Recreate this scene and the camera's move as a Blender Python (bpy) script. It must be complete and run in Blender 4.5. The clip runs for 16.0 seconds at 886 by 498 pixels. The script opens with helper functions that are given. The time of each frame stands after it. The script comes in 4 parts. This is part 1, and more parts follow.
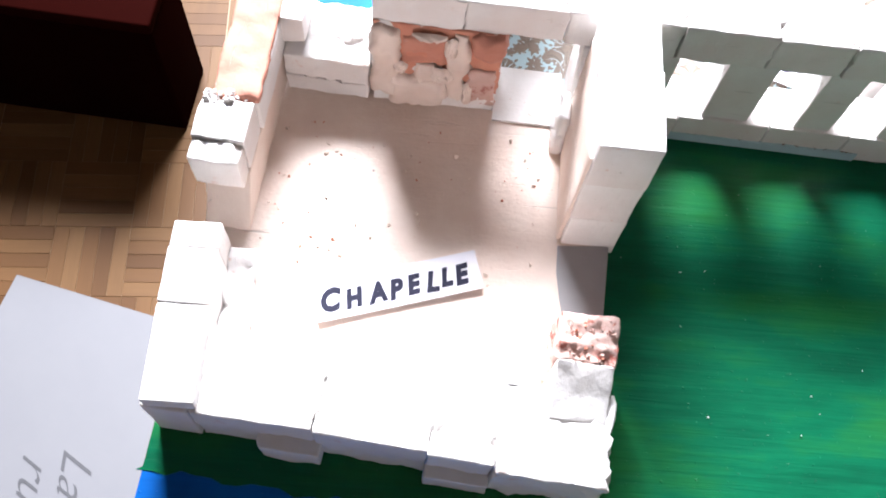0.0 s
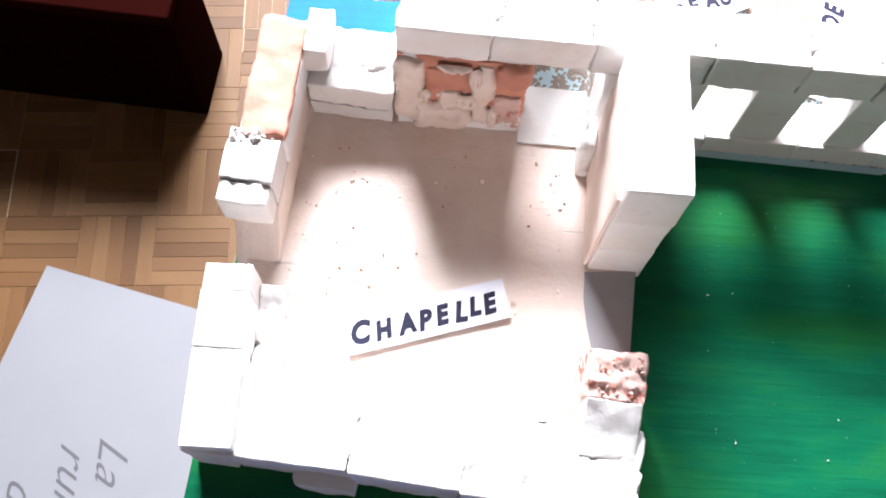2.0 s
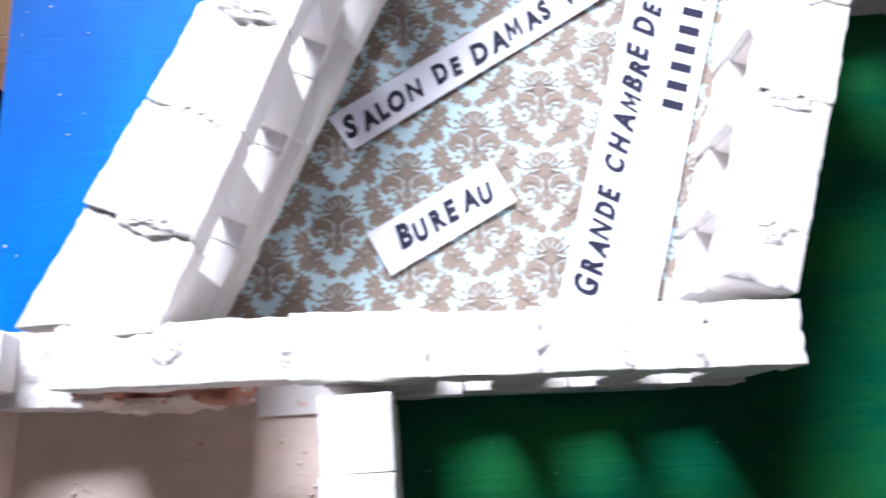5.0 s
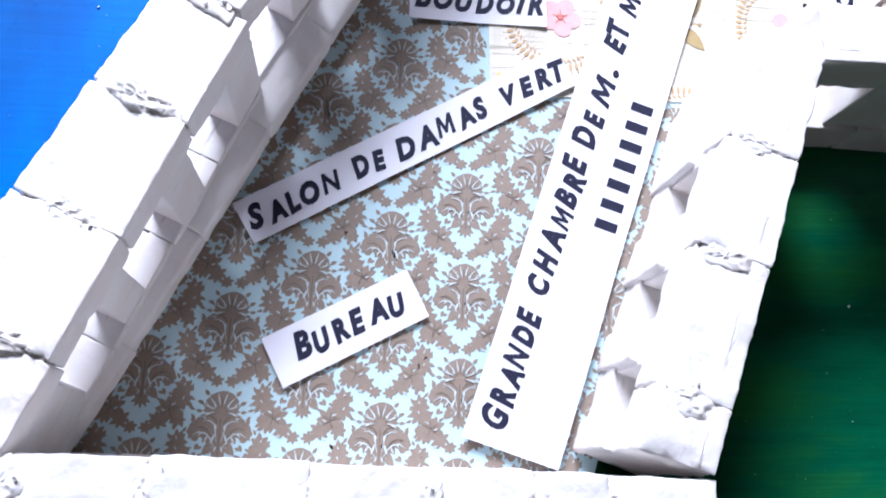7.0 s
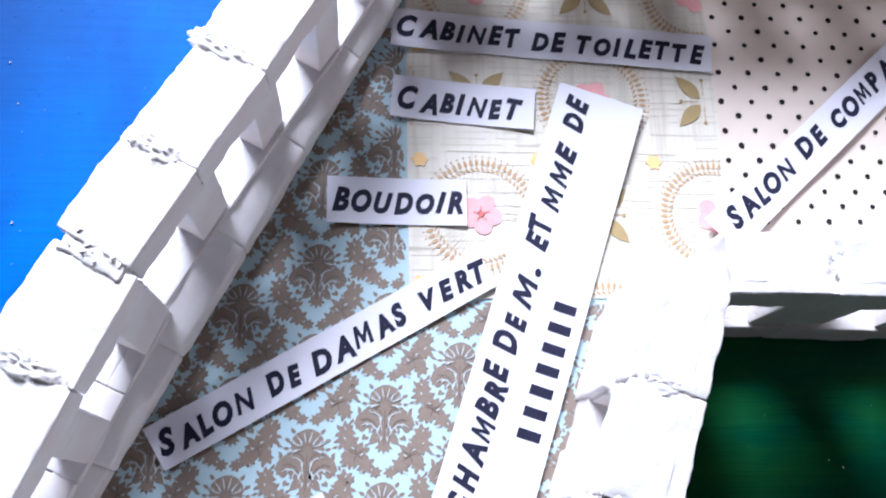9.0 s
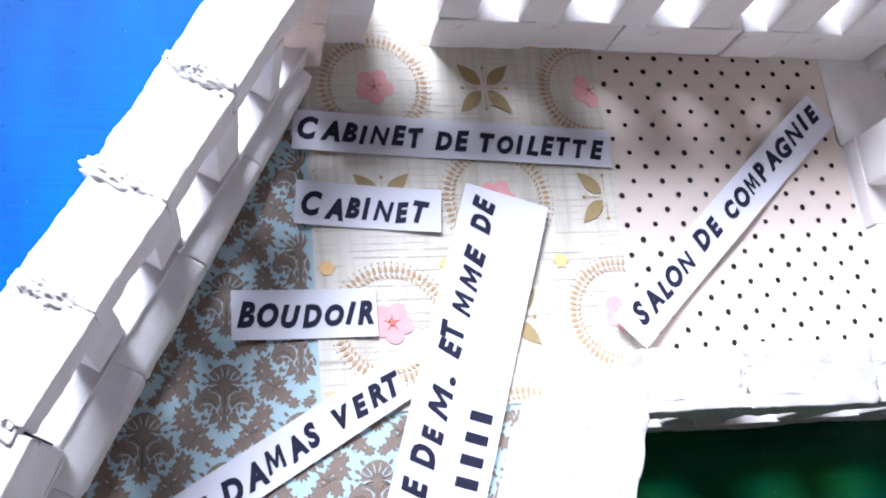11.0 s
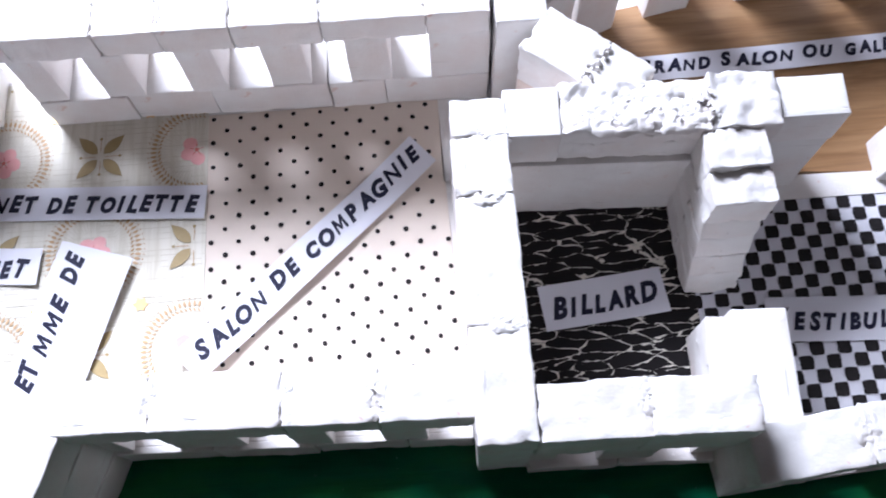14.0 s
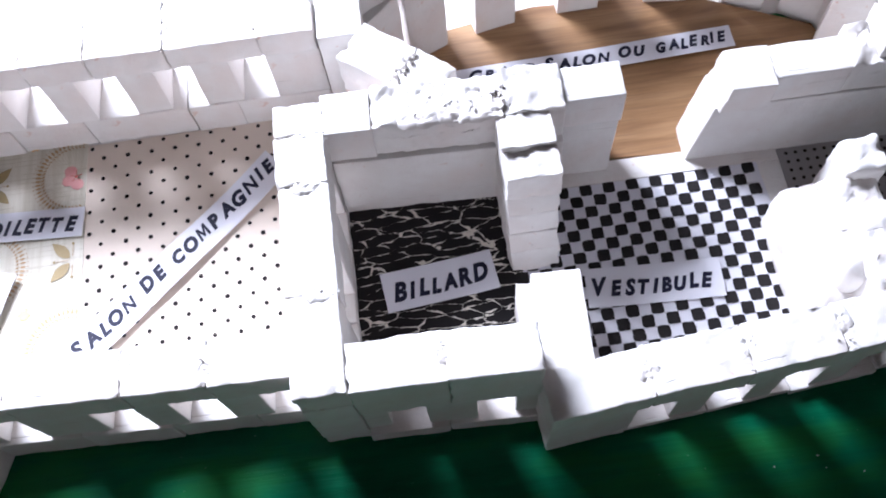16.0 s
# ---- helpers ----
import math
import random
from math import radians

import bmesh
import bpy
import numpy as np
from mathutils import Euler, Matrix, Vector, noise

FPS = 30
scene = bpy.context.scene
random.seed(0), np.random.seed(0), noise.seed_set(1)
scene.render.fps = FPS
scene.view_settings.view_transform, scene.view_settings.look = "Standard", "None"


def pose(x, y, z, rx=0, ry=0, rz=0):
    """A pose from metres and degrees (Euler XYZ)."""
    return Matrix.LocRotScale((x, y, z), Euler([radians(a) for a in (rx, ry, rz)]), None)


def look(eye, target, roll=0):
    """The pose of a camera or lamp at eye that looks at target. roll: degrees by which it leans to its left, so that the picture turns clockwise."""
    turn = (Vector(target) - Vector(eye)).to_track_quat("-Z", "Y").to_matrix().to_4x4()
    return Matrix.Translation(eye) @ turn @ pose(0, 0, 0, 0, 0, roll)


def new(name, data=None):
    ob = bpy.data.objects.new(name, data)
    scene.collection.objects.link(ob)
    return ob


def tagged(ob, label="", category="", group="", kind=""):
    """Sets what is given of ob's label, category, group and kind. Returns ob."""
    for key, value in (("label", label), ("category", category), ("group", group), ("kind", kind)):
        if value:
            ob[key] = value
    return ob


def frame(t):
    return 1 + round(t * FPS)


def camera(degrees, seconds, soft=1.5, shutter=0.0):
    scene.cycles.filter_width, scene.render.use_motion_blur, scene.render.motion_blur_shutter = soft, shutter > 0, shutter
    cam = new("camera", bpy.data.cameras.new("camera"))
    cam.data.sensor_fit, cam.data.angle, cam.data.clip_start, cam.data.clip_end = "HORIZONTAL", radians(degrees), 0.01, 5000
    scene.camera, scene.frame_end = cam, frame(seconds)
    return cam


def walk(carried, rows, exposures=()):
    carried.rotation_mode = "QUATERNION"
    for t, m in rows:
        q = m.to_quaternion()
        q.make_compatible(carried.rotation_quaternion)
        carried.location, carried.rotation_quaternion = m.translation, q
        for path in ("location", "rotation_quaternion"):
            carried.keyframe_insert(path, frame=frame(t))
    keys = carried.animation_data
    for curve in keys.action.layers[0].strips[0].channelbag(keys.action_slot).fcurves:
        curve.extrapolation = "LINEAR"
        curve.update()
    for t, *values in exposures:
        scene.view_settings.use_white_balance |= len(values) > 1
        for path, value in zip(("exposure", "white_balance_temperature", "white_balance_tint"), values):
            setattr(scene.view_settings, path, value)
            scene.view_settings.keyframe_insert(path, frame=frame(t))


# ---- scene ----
cam = camera(53.02, 16.0, soft=1.9, shutter=0.4)
PATH = [
    (0, (-0.34039, -0.61087, 0.37459), (-0.2887, 0.2113, -1.4479), 7.93),
    (0.5, (-0.33783, -0.60360, 0.37350), (-0.2969, 0.1770, -1.4674), 7.89),
    (1, (-0.34738, -0.59672, 0.37709), (-0.3585, 0.1499, -1.4783), 3.92),
    (1.5, (-0.34432, -0.58951, 0.38422), (-0.3257, 0.1316, -1.4812), 5.59),
    (2, (-0.34658, -0.57672, 0.39148), (-0.3313, 0.1308, -1.4791), 4.80),
    (2.5, (-0.34501, -0.56757, 0.40811), (-0.3097, 0.1076, -1.4742), 6.50),
    (3, (-0.33821, -0.54817, 0.41421), (-0.3099, 0.1017, -1.4770), 5.91),
    (3.5, (-0.32678, -0.51227, 0.41757), (-0.3088, 0.1033, -1.4852), 3.76),
    (4, (-0.30106, -0.46444, 0.41588), (-0.2710, 0.1114, -1.4992), 1.37),
    (4.5, (-0.27822, -0.42287, 0.40903), (-0.2357, 0.1056, -1.5194), -0.05),
    (5, (-0.23954, -0.39383, 0.39570), (-0.1611, 0.0625, -1.5500), 5.35),
    (5.2, (-0.21503, -0.39417, 0.39375), (-0.1645, 0.0740, -1.5500), 6.10),
    (7.3, (-0.22490, -0.33263, 0.37366), (0.0045, 0.1258, -1.5595), 27.43),
    (7.5, (-0.21158, -0.32846, 0.37979), (-0.0200, 0.1581, -1.5507), 22.47),
    (8, (-0.20159, -0.30068, 0.38524), (-0.0169, 0.2468, -1.5295), 19.32),
    (8.5, (-0.19234, -0.27892, 0.38808), (-0.0017, 0.2353, -1.5353), 20.85),
    (9, (-0.18475, -0.26568, 0.39037), (0.0141, 0.2792, -1.5237), 19.48),
    (9.2, (-0.18166, -0.26086, 0.39177), (0.0258, 0.2909, -1.5194), 19.66),
    (11.3, (-0.19697, -0.21853, 0.39201), (0.2774, 0.3530, -1.4649), 36.03),
    (11.5, (-0.17718, -0.21641, 0.39937), (0.2721, 0.3203, -1.4742), 36.80),
    (12, (-0.10258, -0.23501, 0.41185), (0.1918, 0.3815, -1.4678), 23.87),
    (12.5, (-0.03700, -0.22100, 0.43800), (0.2050, 0.3200, -1.4720), 20.20),
    (13, (0.03705, -0.23541, 0.44161), (0.1621, 0.3602, -1.4635), 7.10),
    (13.5, (0.09070, -0.24510, 0.45366), (0.1367, 0.3737, -1.4476), -0.53),
    (14, (0.12823, -0.26174, 0.46518), (0.1231, 0.4277, -1.4122), -4.54),
    (14.5, (0.16578, -0.29468, 0.47938), (0.1092, 0.4617, -1.3712), -6.77),
    (15, (0.20712, -0.32686, 0.48823), (0.0857, 0.4673, -1.3433), -11.64),
    (15.5, (0.22166, -0.32838, 0.48439), (0.1622, 0.4999, -1.3350), -9.80),
    (16, (0.21735, -0.32871, 0.49279), (0.2136, 0.4960, -1.3292), -8.28),
]
LAMP_POWER = 42.0
EXPOSURES = [(0.0, 0.88, 6150, 13.5), (3.2, 0.88, 6150, 13.5), (4.5, 0.16, 5950, 14), (5.2, -0.3, 5750, 15.5), (7.3, -0.68, 5550, 17), (9.2, -0.75, 5550, 17), (11.3, -0.68, 5560, 16.5), (14.5, -0.50, 5620, 16), (16.0, -0.18, 5660, 16)]
walk(cam, [(t, look(eye, target, roll)) for t, eye, target, roll in PATH], EXPOSURES)

# ---- world and light ----
world = bpy.data.worlds.new("sky")
scene.world = world
world.use_nodes = True
wn = world.node_tree
sky = wn.nodes.new("ShaderNodeTexSky")
sky.sky_type, sky.sun_disc = "NISHITA", False
sky.sun_elevation, sky.sun_rotation = radians(42), radians(0)
wn.links.new(sky.outputs[0], wn.nodes["Background"].inputs[0])
wn.nodes["Background"].inputs[1].default_value = 0.14

lamp = bpy.data.lights.new("window_light", "AREA")
lamp.shape, lamp.size, lamp.size_y = "RECTANGLE", 0.75, 0.55
lamp.spread = radians(108)
lamp.energy, lamp.color = LAMP_POWER, (0.97, 0.98, 1.0)
lamp_ob = new("window_light", lamp)
lamp_ob.matrix_world = look((-0.50, 0.96, 0.98), (-0.05, -0.2, 0.0))


# ---- materials ----
def graph(name):
    m = bpy.data.materials.new(name)
    m.use_nodes = True
    t = m.node_tree
    return m, t, t.nodes["Principled BSDF"]


def node(t, kind, **inputs):
    n = t.nodes.new("ShaderNode" + kind)
    for key, value in inputs.items():
        n.inputs[key.replace("_", " ")].default_value = value
    return n


def place(t, scale=(1, 1, 1)):
    c = node(t, "TexCoord")
    m = node(t, "Mapping", Scale=scale)
    t.links.new(c.outputs["Object"], m.inputs[0])
    return m.outputs[0]


def noise_of(t, scale, detail=4.0, rough=0.55, stretch=(1, 1, 1), distortion=0.0):
    n = node(t, "TexNoise", Scale=scale, Detail=detail, Roughness=rough, Distortion=distortion)
    t.links.new(place(t, stretch), n.inputs["Vector"])
    return n.outputs["Fac"]


def ramp(t, fac, stops):
    r = t.nodes.new("ShaderNodeValToRGB")
    while len(r.color_ramp.elements) < len(stops):
        r.color_ramp.elements.new(0.5)
    for e, (at, c) in zip(r.color_ramp.elements, stops):
        e.position, e.color = at, (*c, 1) if len(c) == 3 else c
    t.links.new(fac, r.inputs[0])
    return r.outputs[0]


def mixed(t, fac, a, b, kind="MIX"):
    m = t.nodes.new("ShaderNodeMix")
    m.data_type, m.blend_type = "RGBA", kind
    for sock, v in ((m.inputs[0], fac), (m.inputs[6], a), (m.inputs[7], b)):
        if hasattr(v, "default_value"):
            t.links.new(v, sock)
        else:
            sock.default_value = (*v, 1) if isinstance(v, tuple) else v
    return m.outputs[2]


def bumped(t, bsdf, heights):
    last = None
    for fac, strength, distance in heights:
        b = node(t, "Bump", Strength=strength, Distance=distance)
        t.links.new(fac, b.inputs["Height"])
        if last:
            t.links.new(last, b.inputs["Normal"])
        last = b.outputs[0]
    t.links.new(last, bsdf.inputs["Normal"])


def painted(name, base, dark, worn, worn_at=0.72, rough=0.62, grain=0.0005):
    """Brushed paint over brick: two tones, worn patches that show the clay, pits and brush lines."""
    m, t, b = graph(name)
    big = noise_of(t, 38, 5, 0.6)
    fine = noise_of(t, 420, 4, 0.6)
    lines = noise_of(t, 160, 3, 0.6, (0.12, 1, 1))
    col = mixed(t, ramp(t, big, [(0.35, (0, 0, 0)), (0.7, (1, 1, 1))]), base, dark)
    col = mixed(t, ramp(t, noise_of(t, 95, 6, 0.7), [(worn_at, (0, 0, 0)), (worn_at + 0.06, (1, 1, 1))]), col, worn)
    col = mixed(t, ramp(t, noise_of(t, 22, 4, 0.6), [(0.50, (0, 0, 0)), (0.78, (0.6, 0.6, 0.6))]), col, tuple(c * k for c, k in zip(base, (0.98, 0.88, 0.84))))
    col = mixed(t, ramp(t, noise_of(t, 260, 2, 0.5), [(0.745, (0, 0, 0)), (0.775, (0.8, 0.8, 0.8))]), col, worn)
    scratch = noise_of(t, 330, 3, 0.6, (0.05, 1, 1), 0.5)
    col = mixed(t, ramp(t, scratch, [(0.69, (0, 0, 0)), (0.74, (0.55, 0.55, 0.55))]), col, (0.42, 0.37, 0.34))
    info = node(t, "ObjectInfo")
    tint = ramp(t, info.outputs["Random"], [(0.0, (0.93, 0.92, 0.91)), (1.0, (1, 1, 1))])
    col = mixed(t, 1.0, col, tint, "MULTIPLY")
    t.links.new(col, b.inputs["Base Color"])
    b.inputs["Roughness"].default_value = rough
    bumped(t, b, [(big, 0.5, 0.001), (lines, 0.45, grain), (fine, 0.5, grain), (ramp(t, scratch, [(0.66, (1, 1, 1)), (0.74, (0, 0, 0))]), 0.5, 0.0006)])
    return m


def flat_colour(name, base, other, scale=300, rough=0.7, bump=0.0002, stretch=(1, 1, 1)):
    m, t, b = graph(name)
    n = noise_of(t, scale, 4, 0.6, stretch)
    t.links.new(mixed(t, n, base, other), b.inputs["Base Color"])
    b.inputs["Roughness"].default_value = rough
    bumped(t, b, [(n, 0.4, bump)])
    return m


WHITE = painted("white_paint", (0.80, 0.780, 0.760), (0.72, 0.675, 0.650), (0.66, 0.47, 0.40), 0.635)
PINK = painted("thin_pink_limewash", (0.79, 0.67, 0.59), (0.70, 0.56, 0.48), (0.55, 0.30, 0.22), 0.68)
CLAY = painted("bare_terracotta", (0.52, 0.19, 0.12), (0.60, 0.28, 0.19), (0.76, 0.62, 0.54), 0.62, 0.8)
MORTAR = painted("crumbled_plaster", (0.79, 0.77, 0.74), (0.70, 0.67, 0.64), (0.60, 0.45, 0.38), 0.68, 0.9, 0.0006)
PALE_CLAY = painted("thinly_limewashed_terracotta", (0.53, 0.235, 0.165), (0.49, 0.20, 0.135), (0.74, 0.62, 0.55), 0.76, 0.75)
PITTED = painted("pitted_broken_brick", (0.62, 0.45, 0.40), (0.55, 0.33, 0.27), (0.36, 0.11, 0.08), 0.56, 0.85)
PAPER = flat_colour("white_paper", (0.71, 0.70, 0.75), (0.67, 0.66, 0.715), 60, 0.75, 0.00005)
INK = flat_colour("black_marker_ink", (0.012, 0.012, 0.026), (0.028, 0.028, 0.052), 200, 0.5)
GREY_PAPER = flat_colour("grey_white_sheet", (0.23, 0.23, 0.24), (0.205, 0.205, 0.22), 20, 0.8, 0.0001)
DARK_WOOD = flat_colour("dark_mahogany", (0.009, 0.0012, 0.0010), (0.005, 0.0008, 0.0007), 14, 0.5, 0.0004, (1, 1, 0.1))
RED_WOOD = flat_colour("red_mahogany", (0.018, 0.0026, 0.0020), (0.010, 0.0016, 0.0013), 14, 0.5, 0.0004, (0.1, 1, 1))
ROOM_PAINT = flat_colour("room_wall_paint", (0.56, 0.535, 0.52), (0.52, 0.495, 0.48), 6, 0.8)
EDGE = flat_colour("raw_board_edge", (0.45, 0.36, 0.25), (0.35, 0.27, 0.18), 80, 0.8)
BLUE_GROUND = flat_colour("pale_blue_print", (0.41, 0.56, 0.60), (0.45, 0.60, 0.635), 90, 0.6, 0.00005)
BROWN_PRINT = flat_colour("taupe_print", (0.185, 0.138, 0.105), (0.265, 0.208, 0.162), 420, 0.6, 0.00005)
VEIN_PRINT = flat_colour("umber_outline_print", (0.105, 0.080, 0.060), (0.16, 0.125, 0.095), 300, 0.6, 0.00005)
PALE_GAP = flat_colour("pale_highlight_print", (0.50, 0.56, 0.55), (0.44, 0.50, 0.50), 300, 0.6, 0.00005)
CREAM = flat_colour("cream_dotted_paper", (0.73, 0.63, 0.54), (0.70, 0.595, 0.505), 30, 0.7, 0.00005)
DOT_INK = flat_colour("dot_ink", (0.010, 0.009, 0.010), (0.030, 0.026, 0.026), 700, 0.8, 0.00005)
PINK_PRINT = flat_colour("pink_petal_print", (0.72, 0.30, 0.30), (0.82, 0.46, 0.44), 260, 0.6, 0.00005)
RED_PRINT = flat_colour("red_stamen_print", (0.55, 0.12, 0.10), (0.65, 0.2, 0.16), 260, 0.6, 0.00005)
OLIVE_PRINT = flat_colour("olive_leaf_print", (0.30, 0.215, 0.085), (0.40, 0.30, 0.14), 260, 0.6, 0.00005)
GOLD_PRINT = flat_colour("gold_stitch_print", (0.43, 0.265, 0.12), (0.53, 0.36, 0.20), 260, 0.6, 0.00005)
PALE_PRINT = flat_colour("pale_stitch_print", (0.52, 0.47, 0.37), (0.60, 0.55, 0.44), 260, 0.6, 0.00005)
ORANGE_PRINT = flat_colour("orange_flower_print", (0.80, 0.48, 0.16), (0.84, 0.58, 0.28), 260, 0.6, 0.00005)
PEN = flat_colour("thin_grey_pen", (0.07, 0.07, 0.075), (0.11, 0.11, 0.12), 300, 0.6)


def flowered_paper():
    m, t, b = graph("cream_stitched_paper")
    weave = noise_of(t, 260, 3, 0.6, (1, 0.06, 1))
    weft = noise_of(t, 260, 3, 0.6, (0.06, 1, 1))
    col = mixed(t, ramp(t, weave, [(0.45, (0, 0, 0)), (0.75, (1, 1, 1))]), (0.69, 0.65, 0.555), (0.56, 0.51, 0.40))
    col = mixed(t, ramp(t, weft, [(0.60, (0, 0, 0)), (0.72, (1, 1, 1))]), col, (0.50, 0.455, 0.36))
    t.links.new(col, b.inputs["Base Color"])
    b.inputs["Roughness"].default_value = 0.65
    bumped(t, b, [(weave, 0.2, 0.0001)])
    return m

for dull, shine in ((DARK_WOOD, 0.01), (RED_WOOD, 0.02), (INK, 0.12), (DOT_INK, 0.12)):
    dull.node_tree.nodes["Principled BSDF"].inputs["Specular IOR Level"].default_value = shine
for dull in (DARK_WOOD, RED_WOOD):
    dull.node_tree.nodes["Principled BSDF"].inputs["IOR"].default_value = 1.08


def crackle_paper():
    """Black varnish cracked over cream, the cracks running along x."""
    m, t, b = graph("black_crackle_paper")
    warp = node(t, "TexNoise", Scale=120.0, Detail=3.0)
    t.links.new(place(t), warp.inputs["Vector"])
    add = t.nodes.new("ShaderNodeVectorMath")
    add.operation = "MULTIPLY_ADD"
    t.links.new(warp.outputs["Color"], add.inputs[0])
    add.inputs[1].default_value = (0.014, 0.0035, 0.0)
    t.links.new(place(t), add.inputs[2])
    st = node(t, "Mapping", Scale=(46, 165, 0))
    t.links.new(add.outputs[0], st.inputs[0])
    v = t.nodes.new("ShaderNodeTexVoronoi")
    v.feature = "DISTANCE_TO_EDGE"
    v.inputs["Scale"].default_value = 1.0
    t.links.new(st.outputs[0], v.inputs["Vector"])
    wide = noise_of(t, 120, 4, 0.65)
    sub = t.nodes.new("ShaderNodeMath")
    sub.operation = "MULTIPLY_ADD"
    t.links.new(wide, sub.inputs[0])
    sub.inputs[1].default_value = 0.27
    t.links.new(v.outputs["Distance"], sub.inputs[2])
    line = ramp(t, sub.outputs[0], [(0.152, (1, 1, 1)), (0.162, (0, 0, 0))])
    col = mixed(t, line, (0.012, 0.010, 0.011), (0.64, 0.60, 0.52))
    t.links.new(col, b.inputs["Base Color"])
    b.inputs["Roughness"].default_value = 0.45
    b.inputs["Specular IOR Level"].default_value = 0.15
    bumped(t, b, [(line, 0.2, 0.0001)])
    return m


def wood_paper():
    m, t, b = graph("brown_wood_grain_paper")
    g1 = noise_of(t, 60, 6, 0.62, (0.10, 1, 1), 0.6)
    g2 = noise_of(t, 420, 3, 0.6, (0.05, 1, 1))
    col = ramp(t, g1, [(0.3, (0.15, 0.072, 0.028)), (0.5, (0.27, 0.145, 0.062)), (0.72, (0.39, 0.235, 0.115))])
    col = mixed(t, ramp(t, g2, [(0.5, (0, 0, 0)), (0.75, (0.6, 0.6, 0.6))]), col, (0.16, 0.08, 0.035))
    t.links.new(col, b.inputs["Base Color"])
    b.inputs["Roughness"].default_value = 0.5
    bumped(t, b, [(g2, 0.2, 0.0001)])
    return m


def board_paint(name, stops, rough, stretch, scale=26):
    m, t, b = graph(name)
    broad = noise_of(t, scale, 5, 0.6, stretch)
    brush = noise_of(t, 330, 4, 0.6, (0.05, 1, 1), 0.3)
    speck = noise_of(t, 520, 2, 0.5)
    col = ramp(t, broad, stops)
    col = mixed(t, ramp(t, brush, [(0.35, (0.86, 0.86, 0.86)), (0.7, (1.0, 1.0, 1.0))]), (0, 0, 0), col, "MIX")
    col = mixed(t, ramp(t, speck, [(0.76, (0, 0, 0)), (0.79, (0.5, 0.5, 0.5))]), col, (0.5, 0.6, 0.5))
    t.links.new(col, b.inputs["Base Color"])
    b.inputs["Roughness"].default_value = rough
    b.inputs["Specular IOR Level"].default_value = 0.12
    bumped(t, b, [(brush, 0.5 if rough < 0.5 else 0.18, 0.0006), (broad, 0.3, 0.001), (ramp(t, speck, [(0.70, (0, 0, 0)), (0.78, (1, 1, 1))]), 0.6, 0.0008)])
    return m


def parquet_wood():
    m, t, b = graph("oak_parquet")
    info = node(t, "ObjectInfo")
    geo = node(t, "NewGeometry")
    rnd = t.nodes.new("ShaderNodeMath")
    rnd.operation = "ADD"
    t.links.new(info.outputs["Random"], rnd.inputs[0])
    t.links.new(geo.outputs["Random Per Island"], rnd.inputs[1])
    frac = t.nodes.new("ShaderNodeMath")
    frac.operation = "FRACT"
    t.links.new(rnd.outputs[0], frac.inputs[0])
    grain = noise_of(t, 60, 5, 0.65, (1, 0.12, 1), 0.4)
    tone = ramp(t, frac.outputs[0], [(0.0, (0.105, 0.048, 0.017)), (0.5, (0.145, 0.070, 0.026)), (1.0, (0.185, 0.098, 0.040))])
    col = mixed(t, ramp(t, grain, [(0.35, (0, 0, 0)), (0.75, (0.55, 0.55, 0.55))]), tone, (0.085, 0.042, 0.017))
    t.links.new(col, b.inputs["Base Color"])
    b.inputs["Roughness"].default_value = 0.5
    b.inputs["Specular IOR Level"].default_value = 0.2
    bumped(t, b, [(grain, 0.2, 0.0004)])
    return m


FLOWERED, CRACKLE, WOOD_PAPER, PARQUET = flowered_paper(), crackle_paper(), wood_paper(), parquet_wood()
GREEN = board_paint("green_board_paint", [(0.3, (0.003, 0.068, 0.032)), (0.48, (0.004, 0.112, 0.050)), (0.57, (0.010, 0.130, 0.042)), (0.66, (0.014, 0.138, 0.036))], 0.34, (0.35, 1, 1))
BLUE = board_paint("blue_board_paint", [(0.3, (0.001, 0.085, 0.36)), (0.6, (0.001, 0.130, 0.50))], 0.6, (1, 0.35, 1))


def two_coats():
    """Bright blue paint; light falling off towards the board's far edge painted deeper blue."""
    m = board_paint("blue_paint_with_light_falloff", [(0.3, (0.001, 0.085, 0.36)), (0.6, (0.001, 0.130, 0.50))], 0.6, (1, 0.35, 1))
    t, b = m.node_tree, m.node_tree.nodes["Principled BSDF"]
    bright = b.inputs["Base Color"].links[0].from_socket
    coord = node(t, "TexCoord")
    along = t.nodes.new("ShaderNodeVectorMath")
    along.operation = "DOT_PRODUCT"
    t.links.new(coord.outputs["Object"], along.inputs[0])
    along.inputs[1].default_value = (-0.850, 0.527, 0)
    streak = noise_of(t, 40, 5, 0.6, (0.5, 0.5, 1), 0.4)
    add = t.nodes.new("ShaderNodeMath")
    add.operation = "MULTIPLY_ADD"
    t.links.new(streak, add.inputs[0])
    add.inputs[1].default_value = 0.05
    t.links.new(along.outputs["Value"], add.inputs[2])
    # the falloff of light is a colour ramp to deep blue, broken by streaks
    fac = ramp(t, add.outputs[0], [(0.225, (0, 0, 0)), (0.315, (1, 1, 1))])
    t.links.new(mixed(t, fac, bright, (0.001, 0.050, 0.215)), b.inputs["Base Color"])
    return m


BLUE_FALLOFF = two_coats()


# ---- mesh helpers ----
def mesh_of(name, verts, faces, smooth=False):
    me = bpy.data.meshes.new(name)
    me.from_pydata(verts, [], faces)
    me.update()
    if smooth:
        me.polygons.foreach_set("use_smooth", [True] * len(me.polygons))
    return me


